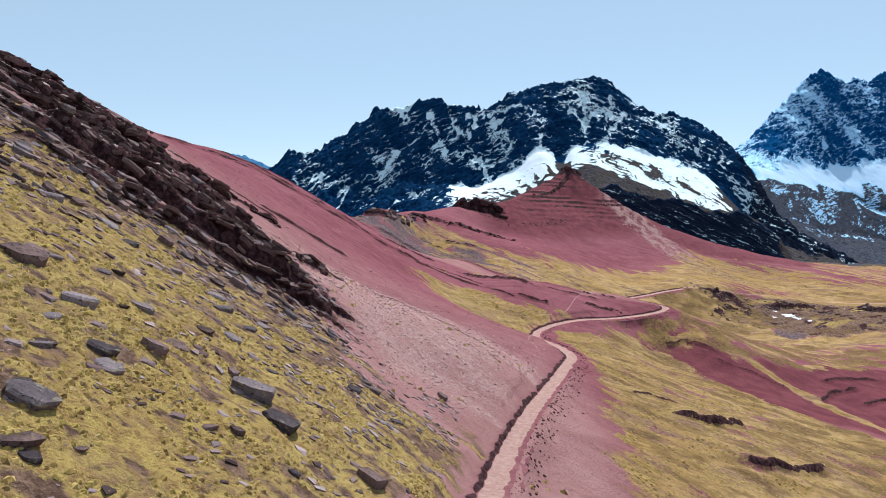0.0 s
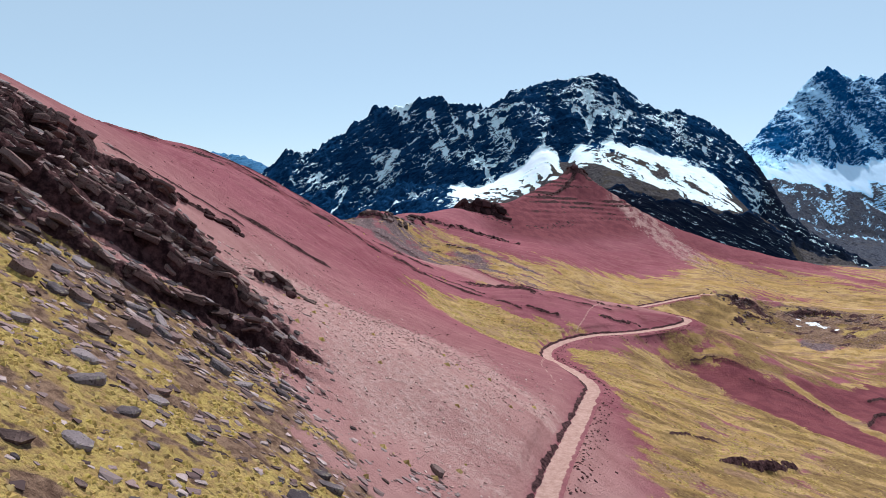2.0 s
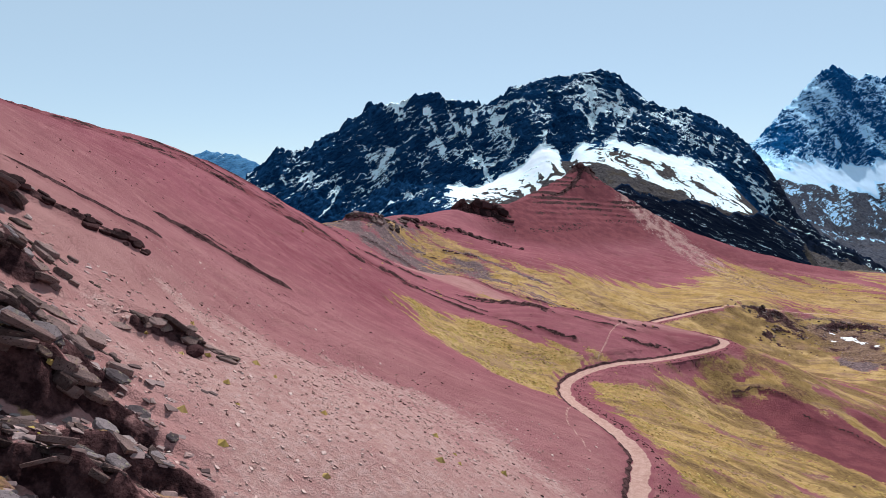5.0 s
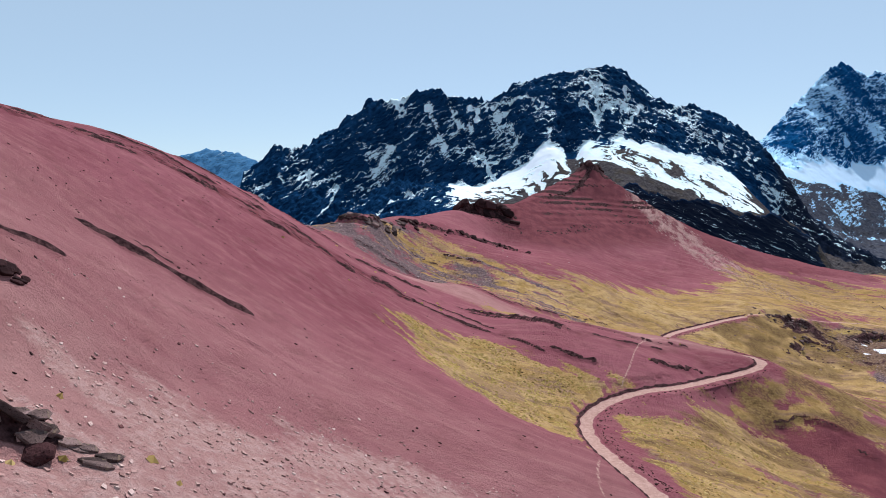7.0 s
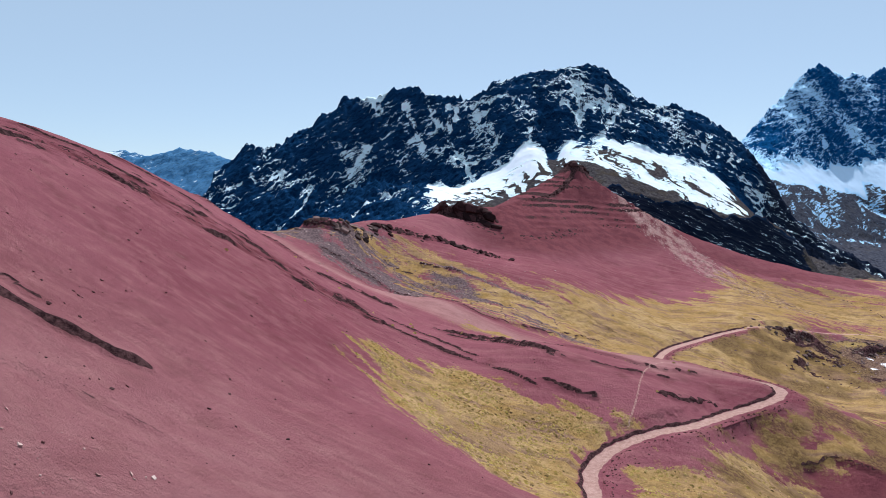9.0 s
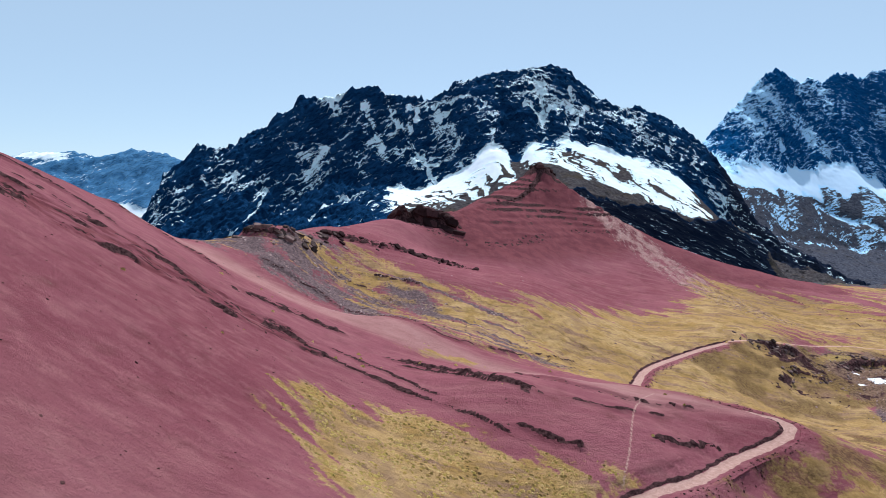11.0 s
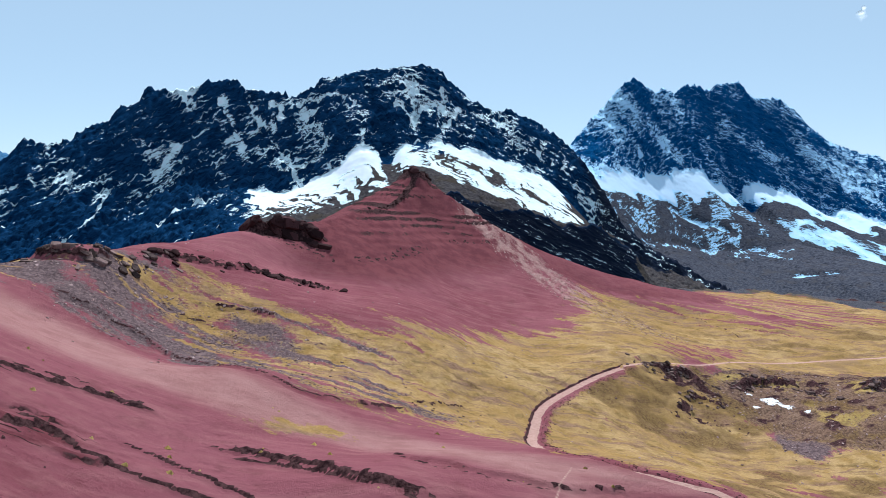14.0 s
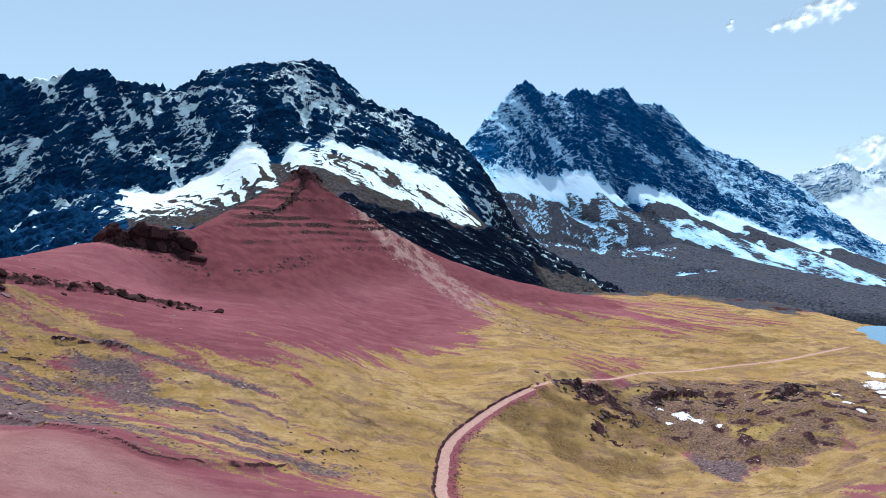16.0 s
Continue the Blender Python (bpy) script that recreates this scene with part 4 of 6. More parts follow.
def trail_ribbon(label, line, half, cut, seed):
    """The trodden trail with its cut bank above and spoil edge below, along a plan line."""
    steps = np.r_[0, np.cumsum(np.hypot(*np.diff(line[:, :2], axis=0).T))]
    s = np.arange(0, steps[-1], 0.3)
    px, py = np.interp(s, steps, line[:, 0]), np.interp(s, steps, line[:, 1])
    for _ in range(3):
        px[1:-1], py[1:-1] = (px[:-2] + 2 * px[1:-1] + px[2:]) / 4, (py[:-2] + 2 * py[1:-1] + py[2:]) / 4
    tx, ty = np.gradient(px), np.gradient(py)
    ln = np.hypot(tx, ty)
    nx, ny = -ty / ln, tx / ln
    bed = trail_bed(line, s / steps[-1]) - cut
    wob_l, wob_r = 0.30 * fbm(s / 2.2, 0 * s, 3, seed), 0.35 * fbm(s / 2.6, 0 * s + 5, 3, seed + 3)
    rows, tr, rk = [], [], []
    # the rock mask darkens the cut bank, painting in the shade of its face
    cross = [(-half - 1.3, -0.45, 0, 0.2), (-half - 0.55, -0.12, 0.05, 0.4), (-half - 0.15, 0.03, 0.45, 0.2), (-half + 0.25, 0.0, 1, 0), (-half * 0.45, -0.05, 1, 0), (0, 0.03, 1, 0), (half * 0.45, -0.05, 1, 0),
             (half - 0.2, 0.0, 1, 0), (half + 0.05, 0.06, 0.55, 0.4), (half + 0.2, 0.28, 0, 0.95), (half + 0.34, 0.42, 0, 0.85), (half + 1.1, None, 0, 0.1), (half + 2.2, None, 0, 0), (half + 3.0, None, 0, 0)]
    broken = np.clip(0.85 + 0.55 * fbm(s / 2.6, 0 * s, 3, seed + 21), 0.5, 1.15)
    xs, ys, zs = [], [], []
    for k, (o, up, t_mask, r_mask) in enumerate(cross):
        off = o + np.where(o > 0.5 * half, wob_l, 0) + np.where(o < -0.5 * half, -wob_r, 0)
        x, y = px + nx * off, py + ny * off
        if up is None:
            sheet_z = on_grid(gz, x, y)
            z = np.maximum(sheet_z + 0.05, bed + 0.46 * broken) if k == 11 else sheet_z + (0.04 if k == 12 else -0.25)
        else:
            z = bed + up * (broken if k in (9, 10) else 1) + 0.03 * fbm(s / 0.9, s * 0 + k, 2, seed + 11) + 0.06 * grain(s / 0.8, s * 0 + k, seed + 9) * (k in (9, 10))
        xs.append(x), ys.append(y), zs.append(z)
        tr.append(np.full(len(s), t_mask) + 0.25 * t_mask * (t_mask < 1) * fbm(s / 0.7, s * 0 + k, 2, seed + 13))
        rk.append(r_mask * broken)
    n, m = len(cross), len(s)
    co = np.stack([np.array(xs), np.array(ys), np.array(zs)], -1).reshape(-1, 3)
    i = np.arange(n * m).reshape(n, m)
    faces = np.stack([i[:-1, :-1], i[:-1, 1:], i[1:, 1:], i[1:, :-1]], -1).reshape(-1, 4)
    me = bpy.data.meshes.new("trail")
    me.from_pydata(co.tolist(), [], faces.tolist())
    me.update()
    me.polygons.foreach_set("use_smooth", np.ones(len(me.polygons), bool))
    for key, values in (("trail", tr), ("rock", rk)):
        me.attributes.new(key, "FLOAT", "POINT").data.foreach_set("value", np.array(values).ravel().astype(np.float32))
    for key in ("grass", "grey", "pebble", "soil", "tan"):
        me.attributes.new(key, "FLOAT", "POINT").data.foreach_set("value", (on_grid(layers[key], co[:, 0], co[:, 1]) * np.repeat([0.2] * 8 + [0, 0, 0.3, 0.9, 1, 1], m)).astype(np.float32))
    me.materials.append(M_GROUND)
    return tagged(new("trail", me), label, "trail", kind="structure")


trail_ribbon("pale tan-pink trodden dirt trail cut into the slope", TRAIL, 0.84, 0.4, 800)


# ---- snow mountains ----
def tiers(xs, ys, lines, even):
    """Heights over a plan grid whose columns run from line to line (skyline first, foot last), and the place between the lines: 0, 1, 2 ..."""
    rows = []
    for k, line in enumerate(lines):
        c = np.array(line, float)
        yk, zk = np.interp(xs, c[:, 0], c[:, 1]), np.interp(xs, c[:, 0], c[:, 2])
        if k:
            w = np.exp(-0.5 * (np.arange(-3 * even, 3 * even + 1) / even) ** 2)
            yk, zk = (np.convolve(np.pad(v, 3 * even, "edge"), w / w.sum(), "valid") for v in (yk, zk))
        rows.append((yk, zk))
    z, q = np.zeros((len(ys), len(xs))), np.zeros((len(ys), len(xs)))
    for j in range(len(xs)):
        yk, zk = [r[0][j] for r in rows], [r[1][j] for r in rows]
        for i in range(1, len(yk)):
            yk[i] = min(yk[i], yk[i - 1] - 4)
        last = len(yk) - 1
        yk, zk = [yk[0] + 200] + yk + [yk[-1] - 200], [zk[0] - 200] + zk + [zk[-1] - 150]
        z[:, j] = np.interp(ys, yk[::-1], zk[::-1])
        q[:, j] = np.interp(ys, yk[::-1], [last + 1] + list(range(last, -1, -1)) + [-1])
    return z, q


def terrace(c, sharp):
    """Steps of one unit each: flat treads with steep risers between them, and 1 on the treads."""
    f = c - np.floor(c)
    return np.floor(c) + smooth(f, 0.5 - sharp, 0.5 + sharp) - c, 1 - smooth(0.5 - np.abs(f - 0.5), 0.10, 0.34)


def mountain(label, xs, ys, lines, size, fold, calm_at, snow_at, scree_at, couloirs, material, seed, snow_base, even=3, blotch=0.45, near_black_at=lambda x, q: 0 * x, bare_at=lambda x, q: 0 * x, ribs=1.0, steps=1.0):
    """A craggy range hung from its skyline over lines of cliff foot, glacier foot and valley foot. fold: (x, slope) of its rock beds."""
    x, y = np.meshgrid(xs, ys)
    z, q = tiers(xs, ys, lines, even)
    sky = np.array(lines[0], float)
    d = np.abs(y - np.interp(x, sky[:, 0], sky[:, 1]))
    qw = q + 0.16 * fbm(x / (0.5 * size), y / (0.5 * size), 4, seed + 60)
    xw = x + 0.22 * size * fbm(x / (0.6 * size), y / (0.6 * size), 4, seed + 61)
    calm, field, scree = calm_at(xw, qw), snow_at(xw, qw), scree_at(xw, qw)
    wild = 1 - 0.92 * calm
    fade = smooth(d, 0, 0.6 * size)
    # great ribs and gullies from the skyline down
    run = x + 0.25 * d + 0.25 * size * fbm(x / (1.1 * size), y / (1.1 * size), 3, seed + 15)
    spur = crags(run / (1.35 * size), d / (5 * size), 1, seed + 20) - 0.55
    rib = crags(run / (0.55 * size), d / (1.8 * size), 2, seed + 24) - 0.85
    z = z + wild * fade * ribs * (0.30 * size * spur + 0.15 * size * rib)
    gully = np.zeros(x.shape)
    for line, wide in couloirs:
        c, m = np.array(line, float), 4 * wide
        near = (x > c[:, 0].min() - m) & (x < c[:, 0].max() + m) & (y > c[:, 1].min() - m) & (y < c[:, 1].max() + m)
        wx = x[near] + 1.1 * wide * fbm(x[near] / (1.8 * wide), y[near] / (1.8 * wide), 4, seed + 50)
        hold = np.exp(-((along(wx, y[near], rounded(line, 4))[0] / wide) ** 2))
        z[near] -= 0.7 * wide * hold
        gully[near] = np.maximum(gully[near], hold)
    # folded beds: treads and risers, then splinters
    fx = np.linspace(xs[0], xs[-1], 400)
    bend = np.interp(fx, *np.array(fold, float).T)
    rise = np.interp(x, fx, np.r_[0, np.cumsum((bend[1:] + bend[:-1]) / 2 * np.diff(fx))])
    bed = (z - rise) * 0.9
    tread = np.zeros(x.shape)
    for period, share, k in ((0.34 * size, 0.45, 30), (0.13 * size, 0.55, 34)):
        c = bed / period + 0.9 * fbm(x / (1.1 * size), y / (1.1 * size), 3, seed + k) + 0.5 * fbm(x / (0.16 * size), y / (0.16 * size), 3, seed + k + 2)
        lift, flat = terrace(c, 0.24)
        some = np.clip(0.65 + 1.1 * fbm(x / (0.7 * size), bed / (0.35 * size), 2, seed + k + 5), 0, 1.2)
        z = z + steps * share * period * wild * some * lift
        tread = np.maximum(tread, flat * np.clip(some, 0, 1) * (0.8 if k == 30 else 1))
    z = z + size * (0.082 - 0.032 * steps) * wild * (crags((x + 0.5 * z) / (0.16 * size), (y + 0.3 * z) / (0.16 * size), 3, seed + 40, 0.55) - 1.0)
    z = z + size * 0.014 * calm * fbm(x / (0.4 * size), y / (0.4 * size), 4, seed + 70)
    teeth = np.exp(-d / (0.14 * size))
    z = z + size * teeth * (0.060 * (crags(x / (0.26 * size), y / size, 2, seed + 44, 0.35) - 0.95) + 0.009 * (crags(x / (0.075 * size), y / size, 2, seed + 46) - 0.9))
    zy, zx = np.gradient(z, ys, xs)
    steep = np.hypot(zx, zy)
    wide = fbm(x / (1.0 * size) + 0.5 * z / size, y / (1.0 * size), 3, seed + 80)
    catch = np.where(near_black_at(xw, qw) > 0.5, -0.05, 0.0) + snow_base + blotch * wide + 0.20 * steps * tread - ribs * (0.20 * spur + 0.12 * rib) - bare_at(xw, qw) - 0.12 * np.clip(steep - 1.2, -1, 2)
    snow = np.maximum(np.where(calm + scree > 0.5, 0.0, catch), field) - 0.12 * np.clip(near_black_at(xw, qw), 0, 1)
    snow = np.maximum(snow, gully * (0.62 + 0.5 * fbm(x / (0.2 * size), z / (0.2 * size), 3, seed + 90)))
    lie = np.stack([x, y, bed], -1)
    ob = sheet("snow_mountain", xs, ys, z, material, {"snow": np.clip(snow, 0, 1), "scree": np.clip(scree, 0, 1), "near_black": np.clip(near_black_at(xw, qw), 0, 1)})
    ob.data.attributes.new("lie", "FLOAT_VECTOR", "POINT").data.foreach_set("vector", lie.ravel().astype(np.float32))
    return tagged(ob, label, "mountain")


def between(v, lo, hi, soft):
    return smooth(v, lo - soft, lo + soft) * (1 - smooth(v, hi - soft, hi + soft))


NEAR_RANGE = {
    "skyline": [(-337, 770, -26), (-317, 775, -14), (-290, 781, 1), (-265, 787, 18), (-259, 788, 35), (-250, 790, 45), (-249, 790, 58), (-230, 794, 68), (-216, 795, 84), (-201, 794, 81), (-180, 793, 85), (-164, 793, 98), (-149, 792, 102), (-139, 792, 114), (-129, 792, 116), (-116, 791, 131), (-87, 790, 130), (-67, 791, 138), (-42, 794, 141), (-32, 795, 132), (-9, 798, 134), (10, 800, 128), (22, 801, 136), (35, 802, 147), (71, 806, 156), (133, 812, 166), (149, 809, 161), (179, 803, 132), (204, 798, 120), (215, 796, 124), (252, 784, 106), (273, 770, 85), (293, 754, 53), (310, 739, 16), (324, 727, -2), (341, 711, -15), (369, 700, -32), (410, 700, -50)],
    "cliff_foot": [(-321, 740, -32), (-276, 739, -19), (-250, 739, -1), (-207, 738, 24), (-164, 737, 40), (-97, 736, 50), (-37, 735, 46), (0, 728, 39), (24, 731, 52), (41, 733, 62), (54, 735, 76), (67, 736, 86), (86, 738, 69), (96, 739, 86), (145, 738, 84), (170, 735, 77), (195, 732, 70), (221, 728, 61), (240, 721, 45), (256, 714, 25), (277, 706, -3), (314, 691, -23), (356, 680, -36), (396, 680, -52)],
    "snow_foot": [(-296, 690, -34), (-229, 684, -18), (-189, 681, -12), (-149, 677, 3), (-88, 672, 9), (-34, 668, 20), (-17, 664, 25), (33, 650, 25), (59, 649, 28), (93, 648, 37), (115, 647, 45), (132, 647, 39), (159, 646, 31), (186, 645, 22), (215, 647, 17), (235, 648, 15), (256, 650, -1), (292, 653, -26), (340, 655, -39), (378, 655, -53)],
    "bench_edge": [(-290, 680, -37), (-223, 670, -24), (-144, 657, -8), (-32, 640, 13), (32, 630, 17), (81, 630, 25), (111, 630, 40), (141, 630, 36), (168, 630, 30), (195, 630, 22), (213, 630, 17), (236, 630, 15), (255, 630, 6), (270, 630, -5), (280, 630, -27), (324, 630, -38), (360, 630, -53)],
    "valley_foot": [(-278, 655, -45), (-213, 644, -33), (-137, 631, -21), (-30, 612, -5), (94, 609, -2), (178, 607, -14), (258, 606, -29), (295, 605, -41)],
}


def near_calm(x, q):
    return np.maximum.reduce([between(q, 1.0, 3.0, 0.12) * between(x, -34, 262, 8), 0.5 * between(q, 1.0, 5, 0.1) * smooth(x, 268, 284), 0.55 * between(q, 3.0, 5, 0.1) * between(x, 80, 290, 10)])


def near_snow(x, q):
    streak = np.clip(0.5 - 2.2 * fbm((x + 60 * q) / 9, q * 1.5, 3, 131), 0, 1)
    dirt = 1 - 0.80 * smooth(fbm((x - 75 * q) / 7, (x + 75 * q) / 38, 4, 137), 0.02, 0.34) * smooth(q, 1.15, 1.5)
    left = between(x, -30, 80, 5) * between(q, 1.02, 1.95 - 0.45 * smooth(x, 0, 80) + 0.3 * streak, 0.12) * (1 - 0.7 * between(q, 1.75, 2.4, 0.2) * streak)
    right = between(x, 90, 236, 5) * between(q, 1.02, 1.62 + 0.33 * smooth(x, 95, 230), 0.10) * (1 - 0.8 * between(q - (x - 100) / 190, 0.95, 1.25, 0.10) * between(x, 100, 190, 15) * (0.4 + 0.6 * streak))
    return 0.95 * np.maximum(left, right) * dirt + 0.44 * between(q, 3.0, 5, 0.1) * between(x, 100, 275, 8)


def near_scree(x, q):
    return np.maximum(between(q, 1.2, 3.02, 0.10) * between(x, -20, 266, 8), smooth(x, 258, 275) * smooth(q, 0.9, 1.25))


mountain("dark craggy slate mountain streaked with snow behind the red hill", np.arange(-345, 392.1, 1.25),
         np.r_[np.arange(585, 606, 3.0), spaced((606, 832, 1.15, 1.15)), np.arange(836, 872, 7.0)], list(NEAR_RANGE.values()), 42,
         [(-345, 0.50), (-60, 0.50), (60, 0.25), (110, -0.20), (160, -0.45), (400, -0.55)], near_calm, near_snow, near_scree,
         [([(-31, 792), (-27, 784), (-19, 774), (-7, 762), (8, 747), (15, 732)], 3.4), ([(-9, 789), (-1, 786), (-7, 777), (-13, 769)], 5.0), ([(-52, 782), (-45, 773), (-39, 764), (-36, 759)], 5.5),
          ([(-103, 744), (-95, 756), (-87, 758)], 5.0), ([(16, 787), (24, 776), (31, 764), (40, 748)], 3.2), ([(98, 768), (124, 767), (142, 775), (148, 785)], 5.0), ([(135, 752), (150, 761), (161, 774)], 4.5),
          ([(68, 750), (66, 728)], 4.0), ([(-92, 677), (-70, 699), (-50, 719)], 2.6), ([(-177, 657), (-163, 673), (-147, 688), (-140, 709), (-138, 733)], 2.4),
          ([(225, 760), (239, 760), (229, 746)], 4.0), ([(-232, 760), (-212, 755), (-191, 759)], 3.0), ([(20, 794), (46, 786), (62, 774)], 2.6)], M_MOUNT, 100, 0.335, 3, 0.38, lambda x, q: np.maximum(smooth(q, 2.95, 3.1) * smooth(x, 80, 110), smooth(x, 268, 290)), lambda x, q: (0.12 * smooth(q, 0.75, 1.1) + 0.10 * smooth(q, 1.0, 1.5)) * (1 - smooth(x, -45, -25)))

FAR_RANGE = {
    "skyline": [(397, 1230, 81), (445, 1250, 101), (482, 1265, 127), (522, 1283, 169), (556, 1298, 197), (584, 1311, 225), (629, 1330, 256), (659, 1341, 243), (685, 1351, 232), (705, 1358, 243), (737, 1369, 236), (765, 1379, 255), (798, 1390, 258), (826, 1399, 248), (853, 1400, 262), (897, 1400, 268), (920, 1400, 248), (944, 1400, 237), (991, 1400, 240), (1029, 1400, 218), (1062, 1392, 183), (1101, 1375, 151), (1150, 1352, 128), (1177, 1332, 122), (1200, 1315, 98), (1234, 1287, 86), (1273, 1264, 56), (1304, 1248, 27), (1340, 1230, -2), (1371, 1214, -32), (1439, 1180, -101)],
    "cliff_foot": [(350, 1100, 52), (439, 1140, 79), (543, 1191, 77), (627, 1225, 75), (686, 1248, 86), (725, 1262, 87), (755, 1270, 65), (777, 1270, 61), (814, 1270, 16), (821, 1270, 57), (850, 1270, 60), (930, 1270, 42), (983, 1250, 6), (1010, 1235, 15), (1060, 1199, -13), (1102, 1157, -42), (1148, 1124, -35), (1197, 1092, -65), (1260, 1050, -104)],
    "snow_foot": [(289, 930, -11), (387, 983, 11), (445, 1014, -6), (506, 1044, -25), (640, 1100, -49), (727, 1100, -51), (806, 1100, -38), (864, 1060, -57), (904, 1015, -81), (926, 980, -98), (972, 938, -103), (1026, 880, -102)],
    "valley_foot": [(210, 710, -55), (385, 824, -71), (496, 880, -84), (580, 880, -91), (648, 855, -103), (679, 795, -102), (698, 734, -92), (722, 660, -83)],
}


def far_calm(x, q):
    return smooth(q, 1.0, 1.12) * (1 - 0.5 * between(q, 1.7, 2.2, 0.15) * between(x, 480, 760, 20))


def far_snow(x, q):
    streak = np.clip(0.5 + 1.6 * fbm((x + 150 * q) / 40, q * 5, 3, 331), 0, 1)
    bowl = between(x, 430, 790, 15) * np.maximum(0.95 * between(q, 1.02, 1.36, 0.08), between(q, 1.3, 2.2, 0.15) * (0.12 + 0.42 * streak))
    band = smooth(x, 805, 825) * (0.95 * between(q, 1.02, 1.30, 0.05) + 0.9 * between(q, 1.48, 1.92, 0.06) * between(x, 790, 1080, 30) * (0.45 + 0.55 * streak))
    return np.maximum(bowl, band)


def far_scree(x, q):
    return smooth(q, 1.18, 1.36)


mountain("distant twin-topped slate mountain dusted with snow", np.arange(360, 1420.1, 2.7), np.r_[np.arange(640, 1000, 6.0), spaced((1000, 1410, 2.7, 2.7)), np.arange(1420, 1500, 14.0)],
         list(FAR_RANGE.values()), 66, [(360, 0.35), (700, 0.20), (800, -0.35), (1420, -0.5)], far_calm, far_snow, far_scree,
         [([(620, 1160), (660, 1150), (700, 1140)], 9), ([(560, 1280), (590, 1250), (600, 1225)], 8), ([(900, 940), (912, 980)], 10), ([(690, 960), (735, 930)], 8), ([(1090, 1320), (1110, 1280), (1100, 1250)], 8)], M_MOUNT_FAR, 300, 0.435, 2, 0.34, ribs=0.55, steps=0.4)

# its blue is the haze held in M_MOUNT_PALE's base colour
mountain("far haze-blue mountain ridge capped with glacier snow", np.arange(-1450, -349, 6.0), np.arange(1560, 2080, 6.0),
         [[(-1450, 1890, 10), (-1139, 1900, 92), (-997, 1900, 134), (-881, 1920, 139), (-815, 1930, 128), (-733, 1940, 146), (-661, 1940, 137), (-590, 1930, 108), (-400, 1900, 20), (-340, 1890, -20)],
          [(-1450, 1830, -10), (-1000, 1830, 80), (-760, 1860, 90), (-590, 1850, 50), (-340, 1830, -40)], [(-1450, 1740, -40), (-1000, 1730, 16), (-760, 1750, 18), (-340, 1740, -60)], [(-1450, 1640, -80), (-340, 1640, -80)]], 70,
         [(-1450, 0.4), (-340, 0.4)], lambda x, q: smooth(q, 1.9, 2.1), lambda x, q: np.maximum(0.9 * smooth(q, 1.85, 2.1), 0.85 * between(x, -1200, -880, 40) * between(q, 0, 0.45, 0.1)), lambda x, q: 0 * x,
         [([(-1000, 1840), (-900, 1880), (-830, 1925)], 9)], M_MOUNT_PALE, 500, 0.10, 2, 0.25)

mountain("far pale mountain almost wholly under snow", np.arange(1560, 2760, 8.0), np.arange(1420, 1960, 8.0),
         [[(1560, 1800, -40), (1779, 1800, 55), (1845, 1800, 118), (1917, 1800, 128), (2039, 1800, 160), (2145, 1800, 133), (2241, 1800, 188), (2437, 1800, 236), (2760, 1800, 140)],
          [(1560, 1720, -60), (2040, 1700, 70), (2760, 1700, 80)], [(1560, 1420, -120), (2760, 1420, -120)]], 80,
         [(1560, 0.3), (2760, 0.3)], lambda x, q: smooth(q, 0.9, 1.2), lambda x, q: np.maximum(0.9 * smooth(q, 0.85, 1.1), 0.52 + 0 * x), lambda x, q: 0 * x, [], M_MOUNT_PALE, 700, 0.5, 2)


# ---- stones, rocks and outcrops ----
def broken_stone(name, seed, shape, cuts=13, detail=2, material=None):
    """A broken, slightly worn stone: a ball cut by random planes, then stretched to the given half sizes."""
    g = random.Random(seed)
    planes = []
    for _ in range(cuts):
        v = Vector((g.gauss(0, 1), g.gauss(0, 1), g.gauss(0, 1))).normalized()
        planes.append((v, g.uniform(0.42, 0.88)))
    planes.append((Vector((g.gauss(0, 0.15), g.gauss(0, 0.15), 1)).normalized(), g.uniform(0.45, 0.7)))
    bm = bmesh.new()
    bmesh.ops.create_icosphere(bm, subdivisions=detail, radius=1.0)
    at = Vector((seed * 1.7, 3.1, 0.4))
    for v in bm.verts:
        d = v.co.normalized()
        r = min([1.25] + [o / d.dot(n) for n, o in planes if d.dot(n) > 0.05])
        r *= 1 + 0.045 * noise.fractal(d * 2.2 + at, 0.7, 2.0, 4)
        v.co = Vector((d.x * shape[0], d.y * shape[1], d.z * shape[2])) * r
    bm.normal_update()
    me = bpy.data.meshes.new(name)
    bm.to_mesh(me)
    bm.free()
    if material:
        me.materials.append(material)
    return me


